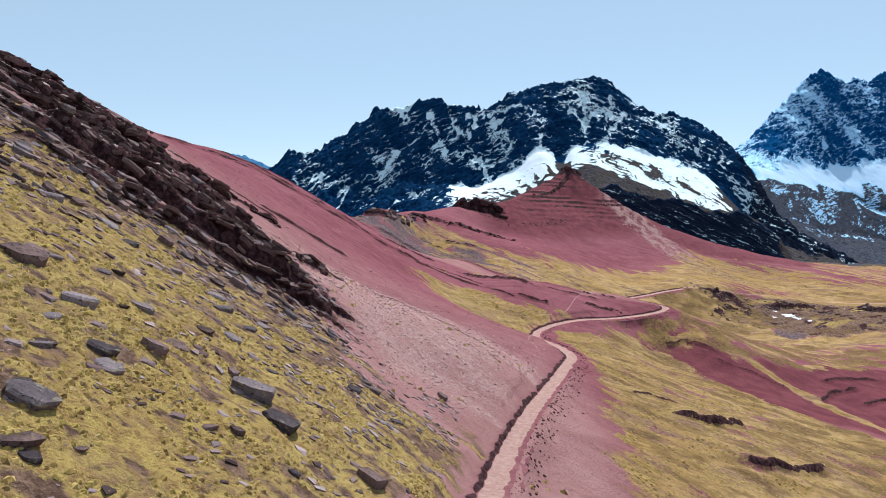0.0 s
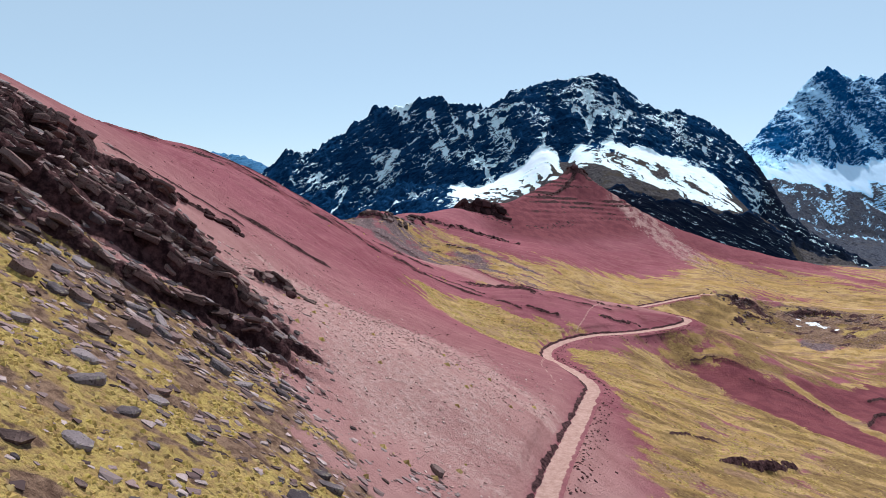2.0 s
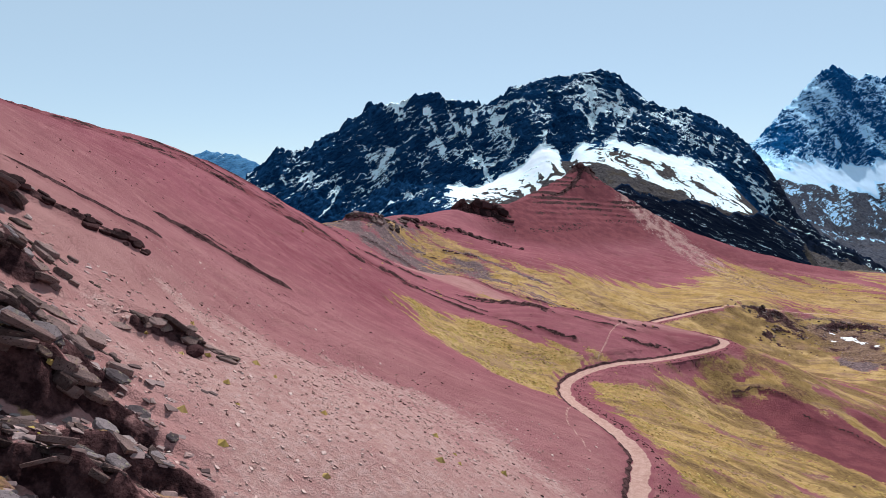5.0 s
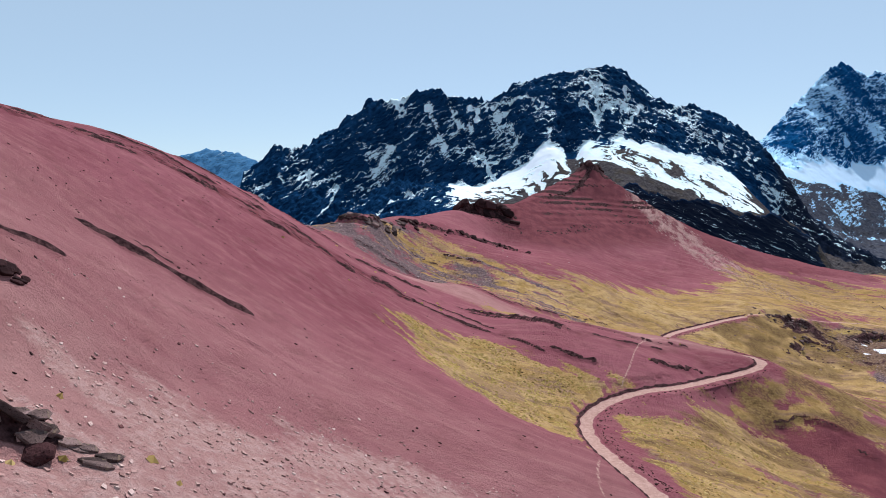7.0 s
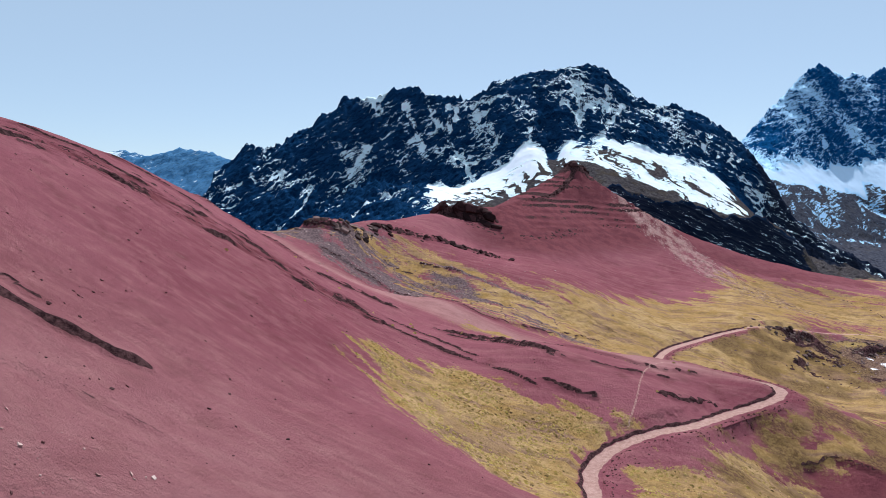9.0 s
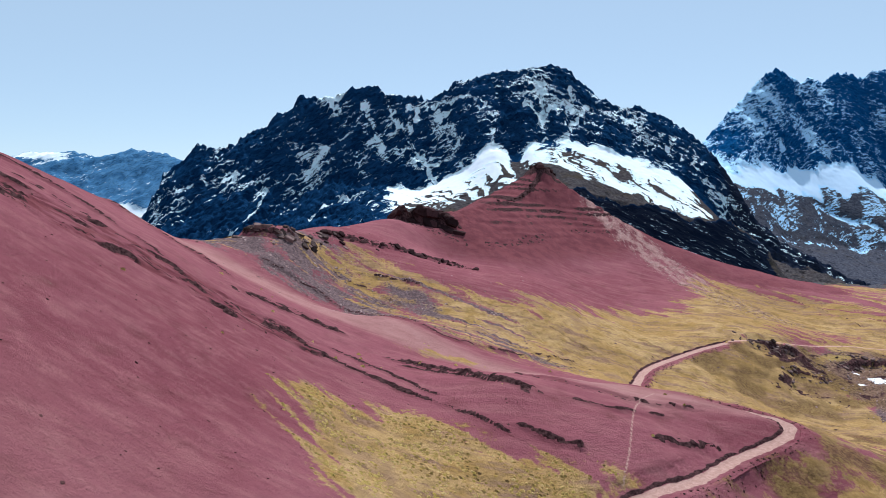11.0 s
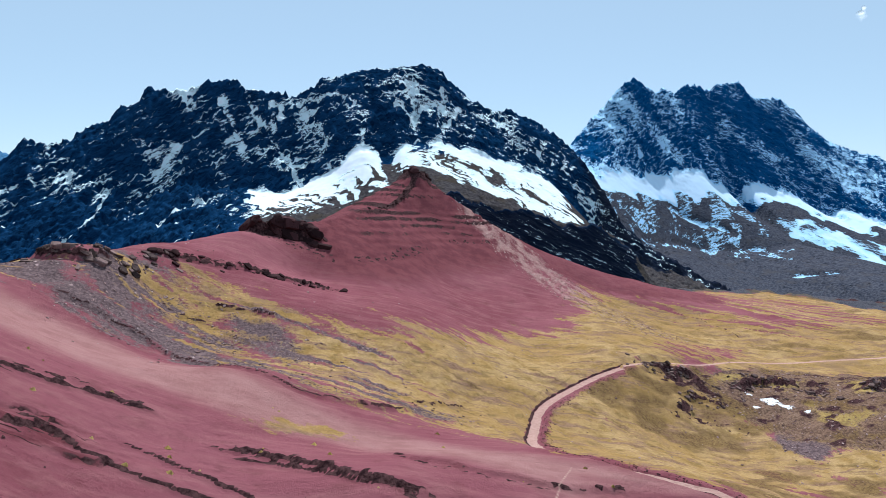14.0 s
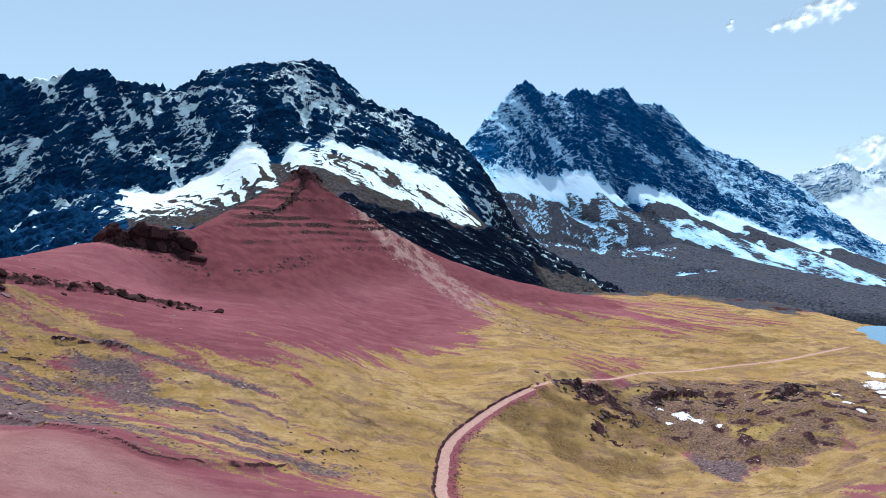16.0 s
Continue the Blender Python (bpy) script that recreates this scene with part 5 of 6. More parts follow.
def split_slab(name, seed, shape, material):
    """A slab of split rock: flat bed faces, steep broken sides and sharp edges, a little chipped."""
    g = random.Random(seed)
    bm = bmesh.new()
    count = g.randint(6, 8)
    skew = (g.uniform(-0.15, 0.15), g.uniform(-0.15, 0.15))
    for k in range(count):
        a = 2 * math.pi * (k + g.uniform(-0.3, 0.3)) / count
        r = g.uniform(0.78, 1.08) / max(abs(math.cos(a)), abs(math.sin(a))) ** 0.55
        x, y, drop = math.cos(a) * r * shape[0], math.sin(a) * r * shape[1], g.uniform(0.0, 0.3)
        bm.verts.new((x * 0.93 + skew[0], y * 0.90 + skew[1], shape[2] * (1 - 0.4 * drop)))
        bm.verts.new((x, y, shape[2] * (0.72 - drop)))
        bm.verts.new((x * g.uniform(0.85, 1.02), y * g.uniform(0.85, 1.02), -shape[2] * g.uniform(0.8, 1.3)))
    out = bmesh.ops.convex_hull(bm, input=bm.verts)
    bmesh.ops.delete(bm, geom=list({v for v in out["geom_interior"] + out["geom_unused"] if isinstance(v, bmesh.types.BMVert)}), context="VERTS")
    bm.normal_update()
    me = bpy.data.meshes.new(name)
    bm.to_mesh(me)
    bm.free()
    me.materials.append(material)
    return me


SLABS = [split_slab("slab", 10 + k, (1.0, 0.5 + 0.05 * (k % 4), 0.24 + 0.05 * (k % 3)), M_STONE) for k in range(7)]
BLOCKS = [split_slab("block", 30 + k, (1.0, 0.52 + 0.05 * (k % 3), 0.36), M_STONE) for k in range(6)]
DARK_SLABS = [split_slab("slab", 50 + k, (1.0, 0.42 + 0.06 * (k % 4), 0.16 + 0.05 * (k % 3)), M_DARK) for k in range(7)]
RED_SLABS = [split_slab("slab", 90 + k, (1.0, 0.5 + 0.06 * (k % 3), 0.26 + 0.06 * (k % 2)), M_REDROCK) for k in range(7)]
RED_BLOCKS = [broken_stone("block", 110 + k, (1.0, 0.74, 0.6), 14, 2, M_REDROCK) for k in range(6)]
DARK_BLOCKS = [split_slab("block", 70 + k, (1.0, 0.66, 0.46), M_DARK) for k in range(6)]


def lying(x, y, size, turn, sink=0.35, lean=0.0, thick=0.4, reach=0.8, level=0.0):
    """The pose of a stone that lies on the slope, its long side turned by the given degrees in the plan."""
    n = (Vector(ground_normal([x], [y], reach)[0]) * (1 - level) + Vector((0, -0.1, 1)) * level).normalized()
    side = Vector((math.cos(radians(turn)), math.sin(radians(turn)), 0))
    along_slope = (side - n * side.dot(n)).normalized()
    across = n.cross(along_slope)
    m = Matrix((along_slope, across, n)).transposed().to_4x4()
    z = float(on_grid(gz, np.array([x]), np.array([y]))[0])
    return Matrix.Translation(Vector((x, y, z)) + n * size * thick * (1 - 2 * sink)) @ m @ pose(0, 0, 0, lean, 0, 0) @ Matrix.Scale(size, 4)


def stone(name, mesh, m, label="", category="", group="", parent=None):
    ob = new(name, mesh)
    ob.matrix_world = m
    if parent:
        ob.parent = parent
        ob.matrix_parent_inverse = parent.matrix_world.inverted()
    elif label:
        tagged(ob, label, category, group)
    return ob


rnd = random.Random(5)
# boulders that stand out on the grassy slope: place, half length, turn, kind
for x, y, size, turn, kind, label in (
        (-13.2, 39.2, 1.75, -25, "block", "weathered grey slate boulder half sunk in grass"), (-11.2, 37.6, 1.45, -35, "block", "weathered grey slate boulder half sunk in grass"),
        (-14.6, 39.8, 0.6, -70, "dark", "small dark slate block on edge in grass"), (-21, 35.2, 1.3, -15, "slab", "grey slate slab with a shaded front in grass"),
        (-24.5, 36.2, 1.5, -15, "dark", "large dark slate boulder half sunk in grass"), (-17.3, 25.4, 1.3, -20, "slab", "pale flat slate slab lying on grass"),
        (-18.2, 32.2, 1.0, -30, "slab", "grey slate slab with a shaded front in grass"), (-17.4, 31.2, 0.9, -30, "slab", "grey slate slab with a shaded front in grass"),
        (-20, 40, 0.9, -20, "block", "small grey slate boulder in grass"), (-6.2, 38.5, 1.1, -60, "dark", "dark rounded slate boulder above the trail"),
        (-3.8, 71, 0.9, -80, "dark", "dark slate boulder on the scree above the trail"), (-49, 81, 2.2, -40, "slab", "pale leaning slate slab on the outcrop crest"),
        (-17, 35.2, 0.9, -30, "dark", "small dark slate block on edge in grass"), (-12, 33, 0.5, -20, "dark", "small dark slate block on edge in grass"),
        (-30, 67, 1.0, -60, "slab", "pale slate slab on the broken ledge"), (-9.2, 33.2, 0.5, -20, "block", "small grey slate boulder in grass"),
        (-21, 93, 1.3, 20, "red", "dark maroon boulder at the end of a ledge")):
    mesh = {"block": BLOCKS, "dark": DARK_BLOCKS, "slab": SLABS, "red": RED_BLOCKS}[kind][rnd.randrange(6)]
    stone("boulder", mesh, lying(x, y, size * 0.85, turn + 35, 0.42, rnd.uniform(-8, 8), level=0.1 if "flat" in label else 0.32), label, "boulder", "boulders on the slope")

# more slabs strewn over the grass below the ledges
count = 0
while count < 300:
    x, y = rnd.uniform(-46, -6), rnd.uniform(22, 66)
    if rnd.random() > smooth(np.float64(y), 20, 62) * 0.9 + 0.12 or (x > -12 and y < 50):
        continue
    if float(on_grid(layers["trail"], np.array([x]), np.array([y]))[0]) > 0.1:
        continue
    size = 0.20 + 0.75 * rnd.random() ** 2.6
    kind = SLABS if rnd.random() < 0.5 else DARK_SLABS
    stone("slate_slab", kind[rnd.randrange(7)], lying(x, y, size, 16 + rnd.gauss(0, 22), rnd.uniform(0.42, 0.62), rnd.gauss(0, 8), level=rnd.uniform(0.15, 0.5)),
          "grey slate slab lying in dry grass" if kind is SLABS else "dark slate slab lying in dry grass", "rock", "loose slabs on the slope")
    count += 1


def outcrop(label, places, material_sets, turn, sizes, spread, seed, lift=0.2, reach=0.8):
    """A ledge of broken rock: an empty at its foot with a slab for each place."""
    r = random.Random(seed)
    x0, y0 = places[0]
    base = tagged(new("rock_outcrop"), label, "rock outcrop", "rock outcrops")
    base.matrix_world = Matrix.Translation((x0, y0, float(on_grid(gz, np.array([x0]), np.array([y0]))[0])))
    for x, y in places:
        size = sizes[0] + (sizes[1] - sizes[0]) * r.random() ** 2
        mesh = r.choice(r.choice(material_sets))
        stone("slab", mesh, lying(x, y, size, turn + r.gauss(0, spread), 0.5 - lift * r.random(), r.gauss(0, 12 if reach < 1 else 6), 0.4 if reach < 1 else 0.2, reach), parent=base)
    return base


def strewn(line, count, wide, seed):
    """Places scattered along a plan line, thickest near it."""
    r = random.Random(seed)
    run = rounded(line, 8)
    out = []
    for _ in range(count):
        k = r.random() * (len(run) - 1)
        a, b = run[int(k)], run[min(int(k) + 1, len(run) - 1)]
        t = k - int(k)
        out.append((a[0] + (b[0] - a[0]) * t + r.gauss(0, wide), a[1] + (b[1] - a[1]) * t + r.gauss(0, wide)))
    return out


def ledge_row(label, lines, seed):
    """Jointed blocks set side by side along broken bed edges: their tops flush with the bed, their fronts in the riser."""
    r = random.Random(seed)
    x0, y0 = lines[0][0][0]
    base = tagged(new("rock_ledge"), label, "rock ledge", "rock ledges")
    base.matrix_world = Matrix.Translation((x0, y0, float(on_grid(gz, np.array([x0]), np.array([y0]))[0])))
    for line, high in lines:
        run = rounded(line, 6)
        steps = np.r_[0, np.cumsum(np.hypot(*np.diff(run, axis=0).T))]
        s = 0.6
        while s < steps[-1] - 0.6:
            half = (0.28 + 0.75 * r.random() ** 2) * (0.65 + 0.16 * high)
            x, y = np.interp(s, steps, run[:, 0]), np.interp(s, steps, run[:, 1])
            ax, ay = np.interp(s + 0.8, steps, run[:, 0]) - np.interp(s - 0.8, steps, run[:, 0]), np.interp(s + 0.8, steps, run[:, 1]) - np.interp(s - 0.8, steps, run[:, 1])
            s += half * r.uniform(0.9, 1.9)
            if r.random() < 0.3:
                continue
            ln = math.hypot(ax, ay)
            tx, ty = ax / ln, ay / ln
            top = float(on_grid(gz, np.array([x - 0.5 * ty]), np.array([y + 0.5 * tx]))[0])
            fall = float(on_grid(gz, np.array([x + 1.5 * tx - 0.5 * ty]), np.array([y + 1.5 * ty + 0.5 * tx]))[0]) - float(on_grid(gz, np.array([x - 1.5 * tx - 0.5 * ty]), np.array([y - 1.5 * ty + 0.5 * tx]))[0])
            lengthwise = Vector((tx, ty, max(-0.7, min(0.7, fall / 3.0)))).normalized()
            up = (Vector((-0.25 * ty + r.gauss(0, 0.08), 0.25 * tx - 0.1 + r.gauss(0, 0.08), 1)) - lengthwise * lengthwise.z).normalized()
            up = (up - lengthwise * up.dot(lengthwise)).normalized()
            z = top + r.uniform(-0.1, 0.12)
            for tier in range(3 if high > 1.5 else 2):
                if r.random() < 0.25:
                    z -= 0.25
                    continue
                tall = min(high, 1.8) * r.uniform(0.05, 0.18)
                m = Matrix((lengthwise * half * r.uniform(0.8, 2.0), up.cross(lengthwise) * half * r.uniform(0.8, 1.3), up * tall / 0.5)).transposed().to_4x4()
                out = r.uniform(-0.25, 0.35) + 0.22 * tier
                stone("block", r.choice(LEDGE_BLOCKS), Matrix.Translation(Vector((x + ty * out + tx * r.gauss(0, 0.3), y - tx * out + ty * r.gauss(0, 0.3), z)) - up * tall * 0.7) @ m @ pose(0, 0, 0, r.gauss(0, 6), r.gauss(0, 6), r.gauss(0, 20)), parent=base)
                z -= 1.7 * tall


LEDGE_BLOCKS = [split_slab("block", 150 + k, (1.0, 0.55 + 0.07 * (k % 3), 0.5), M_LEDGE) for k in range(8)]
ledge_row("long jointed ledges of dark slate across the hillside", [LEDGES[k] for k in (0, 1, 8, 9, 11, 12)], 140)
ledge_row("thick jointed slate ledge over a deep shaded undercut", [LEDGES[k] for k in (3, 2, 10)], 141)
ledge_row("low broken slate ledges among dry grass", [LEDGES[k] for k in (4, 5, 6, 7, 13, 14)], 142)
ledge_row("short dark ledge standing out of pink scree", [LEDGES[15]], 143)

outcrop("long ledge of dark broken slate across the hillside", strewn([(-84, 97), (-70, 93), (-60, 90), (-52, 86.5), (-42, 82.5), (-32, 80), (-22, 78)], 100, 2.4, 1), [DARK_SLABS, SLABS], 22, (0.2, 0.8), 14, 101, 0.2, 3.5)
outcrop("thick dark slate ledge with shaded undercut faces", strewn([(-52, 78), (-42, 75), (-34, 73), (-27, 75), (-20, 77)], 80, 1.8, 2), [DARK_SLABS, DARK_SLABS, SLABS], 22, (0.2, 0.8), 14, 102, 0.2, 3.5)
outcrop("lower band of broken slate among grass", strewn([(-46, 70), (-36, 67), (-28, 65), (-20, 66), (-16, 71)], 130, 2.8, 3), [DARK_SLABS, SLABS], 20, (0.18, 0.9), 22, 103, 0.2, 3.5)


outcrop("broken slate strewn through the upper grass", strewn([(-54, 72), (-46, 62), (-38, 53), (-32, 46)], 170, 3.6, 17), [DARK_SLABS, DARK_BLOCKS, SLABS], 18, (0.2, 1.0), 22, 117, 0.3)
outcrop("tumbled slate below the dark ledges", strewn([(-40, 64), (-32, 60), (-26, 60), (-19, 66)], 150, 2.6, 18), [DARK_SLABS, DARK_BLOCKS, SLABS], 18, (0.18, 0.85), 24, 118, 0.3)


outcrop("slabs of dark slate heaped on the middle bed", strewn([(-44, 74), (-36, 77.5), (-28, 80.5), (-23, 83)], 150, 1.5, 19), [DARK_SLABS, DARK_BLOCKS], 22, (0.2, 1.0), 16, 119, 0.3, 3.5)
outcrop("slabs of dark slate heaped on the upper bed", strewn([(-50, 81), (-42, 85), (-34, 89), (-29, 92)], 130, 1.5, 20), [DARK_SLABS, DARK_BLOCKS], 22, (0.2, 1.0), 16, 120, 0.3, 3.5)


def ledge_slabs(label, box, count, sizes, seed):
    """Bedded slabs that stick out along the broken faces of the outcrop, each lying as its bed lies."""
    r = random.Random(seed)
    x0, y0 = (box[0] + box[1]) / 2, (box[2] + box[3]) / 2
    base = tagged(new("rock_outcrop"), label, "rock outcrop", "rock outcrops")
    base.matrix_world = Matrix.Translation((x0, y0, float(on_grid(gz, np.array([x0]), np.array([y0]))[0])))
    made = 0
    while made < count:
        x, y = r.uniform(*box[:2]), r.uniform(*box[2:])
        here = on_grid(layers["rock"], np.array([x, x]), np.array([y, y - 0.5]))
        if here[0] > 0.35 or here[1] < 0.55:
            continue
        size = sizes[0] + (sizes[1] - sizes[0]) * r.random() ** 2.5
        mesh = r.choice(DARK_SLABS if r.random() < 0.6 else SLABS)
        stone("slab", mesh, lying(x, y, size, 22 + r.gauss(0, 9), 0.42, 6 + r.gauss(0, 6), 0.2, 4.0), parent=base)
        made += 1


ledge_slabs("upper beds of dark slate with overhanging edges", (-84, -44, 78, 98), 290, (0.25, 1.0), 121)
ledge_slabs("middle beds of dark slate with overhanging edges", (-44, -16, 72, 88), 290, (0.2, 0.9), 122)
ledge_slabs("lower beds of dark slate breaking through the grass", (-46, -16, 60, 73), 220, (0.18, 0.75), 123)
outcrop("short dark rock ledge standing out of pink scree", strewn([(-24.4, 89.6), (-23.1, 92.6), (-21, 94.4), (-19.2, 95.4)], 22, 0.5, 4), [DARK_SLABS], 45, (0.4, 0.9), 15, 104)
outcrop("narrow ledge of red-brown rock on the scree", strewn([(-40, 97), (-34, 103.7), (-31.2, 107.8)], 44, 0.35, 5), [RED_SLABS], 50, (0.3, 0.8), 15, 105)
outcrop("dark knob of broken rock on the red hill shoulder", strewn([(-8, 348), (-2, 351.5), (4, 352.5), (11, 349.5)], 80, 2.0, 6), [RED_BLOCKS, RED_SLABS], -10, (1.0, 4.0), 25, 106, 0.3)
outcrop("row of dark boulders across the red hill", strewn([(-30, 300), (-22, 302), (-14, 306), (-6, 311), (4, 312), (16, 321)], 90, 1.3, 7), [RED_BLOCKS, RED_SLABS], -10, (0.25, 1.5), 40, 107, 0.3)
outcrop("dark slate crag at the end of the red hill", strewn([(-48, 284), (-40, 283), (-32, 288), (-26, 298)], 110, 2.4, 8), [DARK_BLOCKS, DARK_SLABS, DARK_SLABS], -20, (0.3, 1.4), 30, 108, 0.3)
outcrop("dark rock cap on top of the red hill", [(56.5 + 4.5 * rnd.gauss(0, 0.6), 434 + 4.5 * rnd.gauss(0, 0.6)) for _ in range(44)], [RED_BLOCKS], 20, (0.9, 2.8), 60, 109, 0.35)
outcrop("dark jagged rocks along the red hill crest", strewn([(30, 388), (40, 402), (52, 422)], 26, 0.8, 10), [RED_BLOCKS], 60, (0.4, 1.3), 40, 110, 0.3)
outcrop("dark rocks on the stony knoll beside the trail", strewn([(94, 300), (104, 302.5), (115, 300)], 90, 2.2, 13), [DARK_BLOCKS, DARK_SLABS], -20, (0.2, 0.9), 40, 113, 0.3)
outcrop("dark rocks around old snow patches", strewn([(124, 303), (134, 306), (146, 302), (148, 292)], 110, 3.0, 14), [DARK_BLOCKS, DARK_SLABS], -20, (0.25, 1.1), 40, 114, 0.3)
outcrop("dark hollow of broken rock on the stony slope", strewn([(156, 290), (166, 295), (182, 305), (196, 315)], 120, 2.6, 15), [DARK_BLOCKS, DARK_SLABS], -20, (0.3, 1.4), 40, 115, 0.3)
outcrop("dark stones on the lower knoll flank", strewn([(101, 291), (108, 292), (115, 289)], 50, 2.0, 16), [DARK_BLOCKS], -20, (0.15, 0.7), 40, 116, 0.3)


def baked(name, label, category, meshes, poses, material):
    """Many small things in one mesh: the given meshes at the given poses (4x4 arrays)."""
    co, faces, base = [], [], 0
    parts = []
    for me in meshes:
        v = np.empty(len(me.vertices) * 3, np.float32)
        me.vertices.foreach_get("co", v)
        me.calc_loop_triangles()
        t = np.empty(len(me.loop_triangles) * 3, np.int32)
        me.loop_triangles.foreach_get("vertices", t)
        parts.append((np.c_[v.reshape(-1, 3), np.ones(len(v) // 3)], t.reshape(-1, 3)))
    for k, m in enumerate(poses):
        v, t = parts[k % len(parts)]
        co.append((v @ m.T)[:, :3])
        faces.append(t + base)
        base += len(v)
    co, faces = np.vstack(co).astype(np.float32), np.vstack(faces).astype(np.int32)
    me = bpy.data.meshes.new(name)
    me.vertices.add(len(co))
    me.vertices.foreach_set("co", co.ravel())
    me.loops.add(faces.size)
    me.loops.foreach_set("vertex_index", faces.ravel())
    me.polygons.add(len(faces))
    me.polygons.foreach_set("loop_start", np.arange(0, faces.size, 3, dtype=np.int32))
    me.polygons.foreach_set("use_smooth", np.zeros(len(faces), bool))
    me.update(calc_edges=True)
    me.materials.append(material)
    return tagged(new(name, me), label, category, kind="stuff")


def poses_on(x, y, size, turn, rng, sink=0.3, stretch=(1, 1, 1)):
    """Poses for many small things lying on the ground, as 4x4 arrays."""
    n = ground_normal(x, y)
    side = np.stack([np.cos(turn), np.sin(turn), 0 * turn], -1)
    a = side - n * (side * n).sum(-1, keepdims=True)
    a /= np.linalg.norm(a, axis=-1, keepdims=True)
    b = np.cross(n, a)
    out = np.zeros((len(x), 4, 4))
    out[:, :3, 0], out[:, :3, 1], out[:, :3, 2] = a * (size * stretch[0])[:, None], b * (size * stretch[1])[:, None], n * (size * stretch[2])[:, None]
    out[:, :3, 3] = np.stack([x, y, on_grid(gz, x, y)], -1) + n * (size * sink)[:, None]
    out[:, 3, 3] = 1
    return out


def pebble_mesh(seed, shape):
    rnd_p = random.Random(seed)
    bm = bmesh.new()
    for k in range(8):
        v = Vector((1 if k & 1 else -1, 1 if k & 2 else -1, 1 if k & 4 else -1)) * 0.72
        v += Vector((rnd_p.uniform(-0.45, 0.45), rnd_p.uniform(-0.45, 0.45), rnd_p.uniform(-0.45, 0.45)))
        bm.verts.new((v.x * shape[0], v.y * shape[1], v.z * shape[2]))
    out = bmesh.ops.convex_hull(bm, input=bm.verts)
    bmesh.ops.delete(bm, geom=list({g for g in out["geom_interior"] + out["geom_unused"] if isinstance(g, bmesh.types.BMVert)}), context="VERTS")
    me = bpy.data.meshes.new("pebble")
    bm.to_mesh(me)
    bm.free()
    return me


def island_stone(name, colours):
    n = Nodes(name)
    r = n.random("island")
    ramp = n.tree.nodes.new("ShaderNodeValToRGB")
    n.put(ramp.inputs[0], r)
    for k, c in enumerate(colours):
        e = ramp.color_ramp.elements[k] if k < 2 else ramp.color_ramp.elements.new(k / (len(colours) - 1))
        e.position, e.color = k / (len(colours) - 1), (*c, 1)
    fine = n.noise(n.coord(), 9.0, 3, 0.6)
    col = n.mix(n.math("MULTIPLY", n.step(fine, 0.5, 0.7), 0.5), ramp.outputs[0], (0.06, 0.05, 0.05))
    return n.done(col, 0.95, spec=0.03)


M_PEBBLE = island_stone("scree_stone", [(0.20, 0.11, 0.10), (0.40, 0.25, 0.225), (0.46, 0.305, 0.275), (0.54, 0.41, 0.375), (0.42, 0.265, 0.24), (0.31, 0.18, 0.16)])
M_CLOD = island_stone("dark_red_clod", [(0.035, 0.018, 0.018), (0.08, 0.035, 0.035), (0.13, 0.055, 0.055), (0.05, 0.03, 0.03)])
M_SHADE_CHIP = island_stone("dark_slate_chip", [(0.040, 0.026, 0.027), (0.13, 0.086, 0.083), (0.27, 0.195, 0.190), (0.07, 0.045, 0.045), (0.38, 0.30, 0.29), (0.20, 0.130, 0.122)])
M_RUBBLE = island_stone("slate_rubble", [(0.09, 0.054, 0.054), (0.28, 0.185, 0.175), (0.43, 0.325, 0.315), (0.20, 0.120, 0.112), (0.36, 0.245, 0.230)])
PEBBLES = [pebble_mesh(k, (1, 0.6 + 0.05 * k, 0.5)) for k in range(6)]
CHIPS = [pebble_mesh(40 + k, (1, 0.58 + 0.06 * k, 0.15)) for k in range(6)]


def sown(count, box, weight, seed):
    """Plan places in a box, kept by a weight between 0 and 1."""
    g = np.random.default_rng(seed)
    x, y = g.uniform(box[0], box[1], count), g.uniform(box[2], box[3], count)
    keep = g.uniform(0, 1, count) < weight(x, y)
    return x[keep], y[keep]


def scatter(name, label, category, count, box, weight, sizes, material, seed, power=2.5, flat=False):
    x, y = sown(count, box, weight, seed)
    if box[3] < 140:
        lies = ground_normal(x, y, 0.45)[:, 2] > 0.70      # nothing rests on the steep faces
        x, y = x[lies], y[lies]
    g = np.random.default_rng(seed + 1)
    size = sizes[0] + (sizes[1] - sizes[0]) * g.uniform(0, 1, len(x)) ** power
    return baked(name, label, category, CHIPS if flat else PEBBLES, poses_on(x, y, size, g.normal(0.3 if flat else -0.5, 0.35 if flat else 0.7, len(x)), g, 0.1), material)


scatter("scree_stones", "pale and dark stones strewn over pink scree", "stones", 24000, (-34, 12, 62, 122),
        lambda x, y: (on_grid(layers["pebble"], x, y) * 0.75 + 0.06) * (on_grid(layers["trail"], x, y) < 0.1), (0.03, 0.17), M_PEBBLE, 11, 3.6)
scatter("scree_stones", "small red stones over the red scree slope", "stones", 2600, (-60, 14, 96, 200),
        lambda x, y: 0.35 * (on_grid(layers["grass"], x, y) < 0.3), (0.04, 0.20), M_CLOD, 13, 4.0)
scatter("slate_rubble", "broken slate rubble below the dark ledges", "stones", 20000, (-66, -8, 50, 98),
        lambda x, y: np.clip(on_grid(layers["rock"], x, y) * 0.9 + on_grid(layers["grey"], x, y) * 0.6 + 0.10 * (on_grid(layers["pebble"], x, y) < 0.2), 0, 1), (0.05, 0.34), M_RUBBLE, 15, 3.0, True)
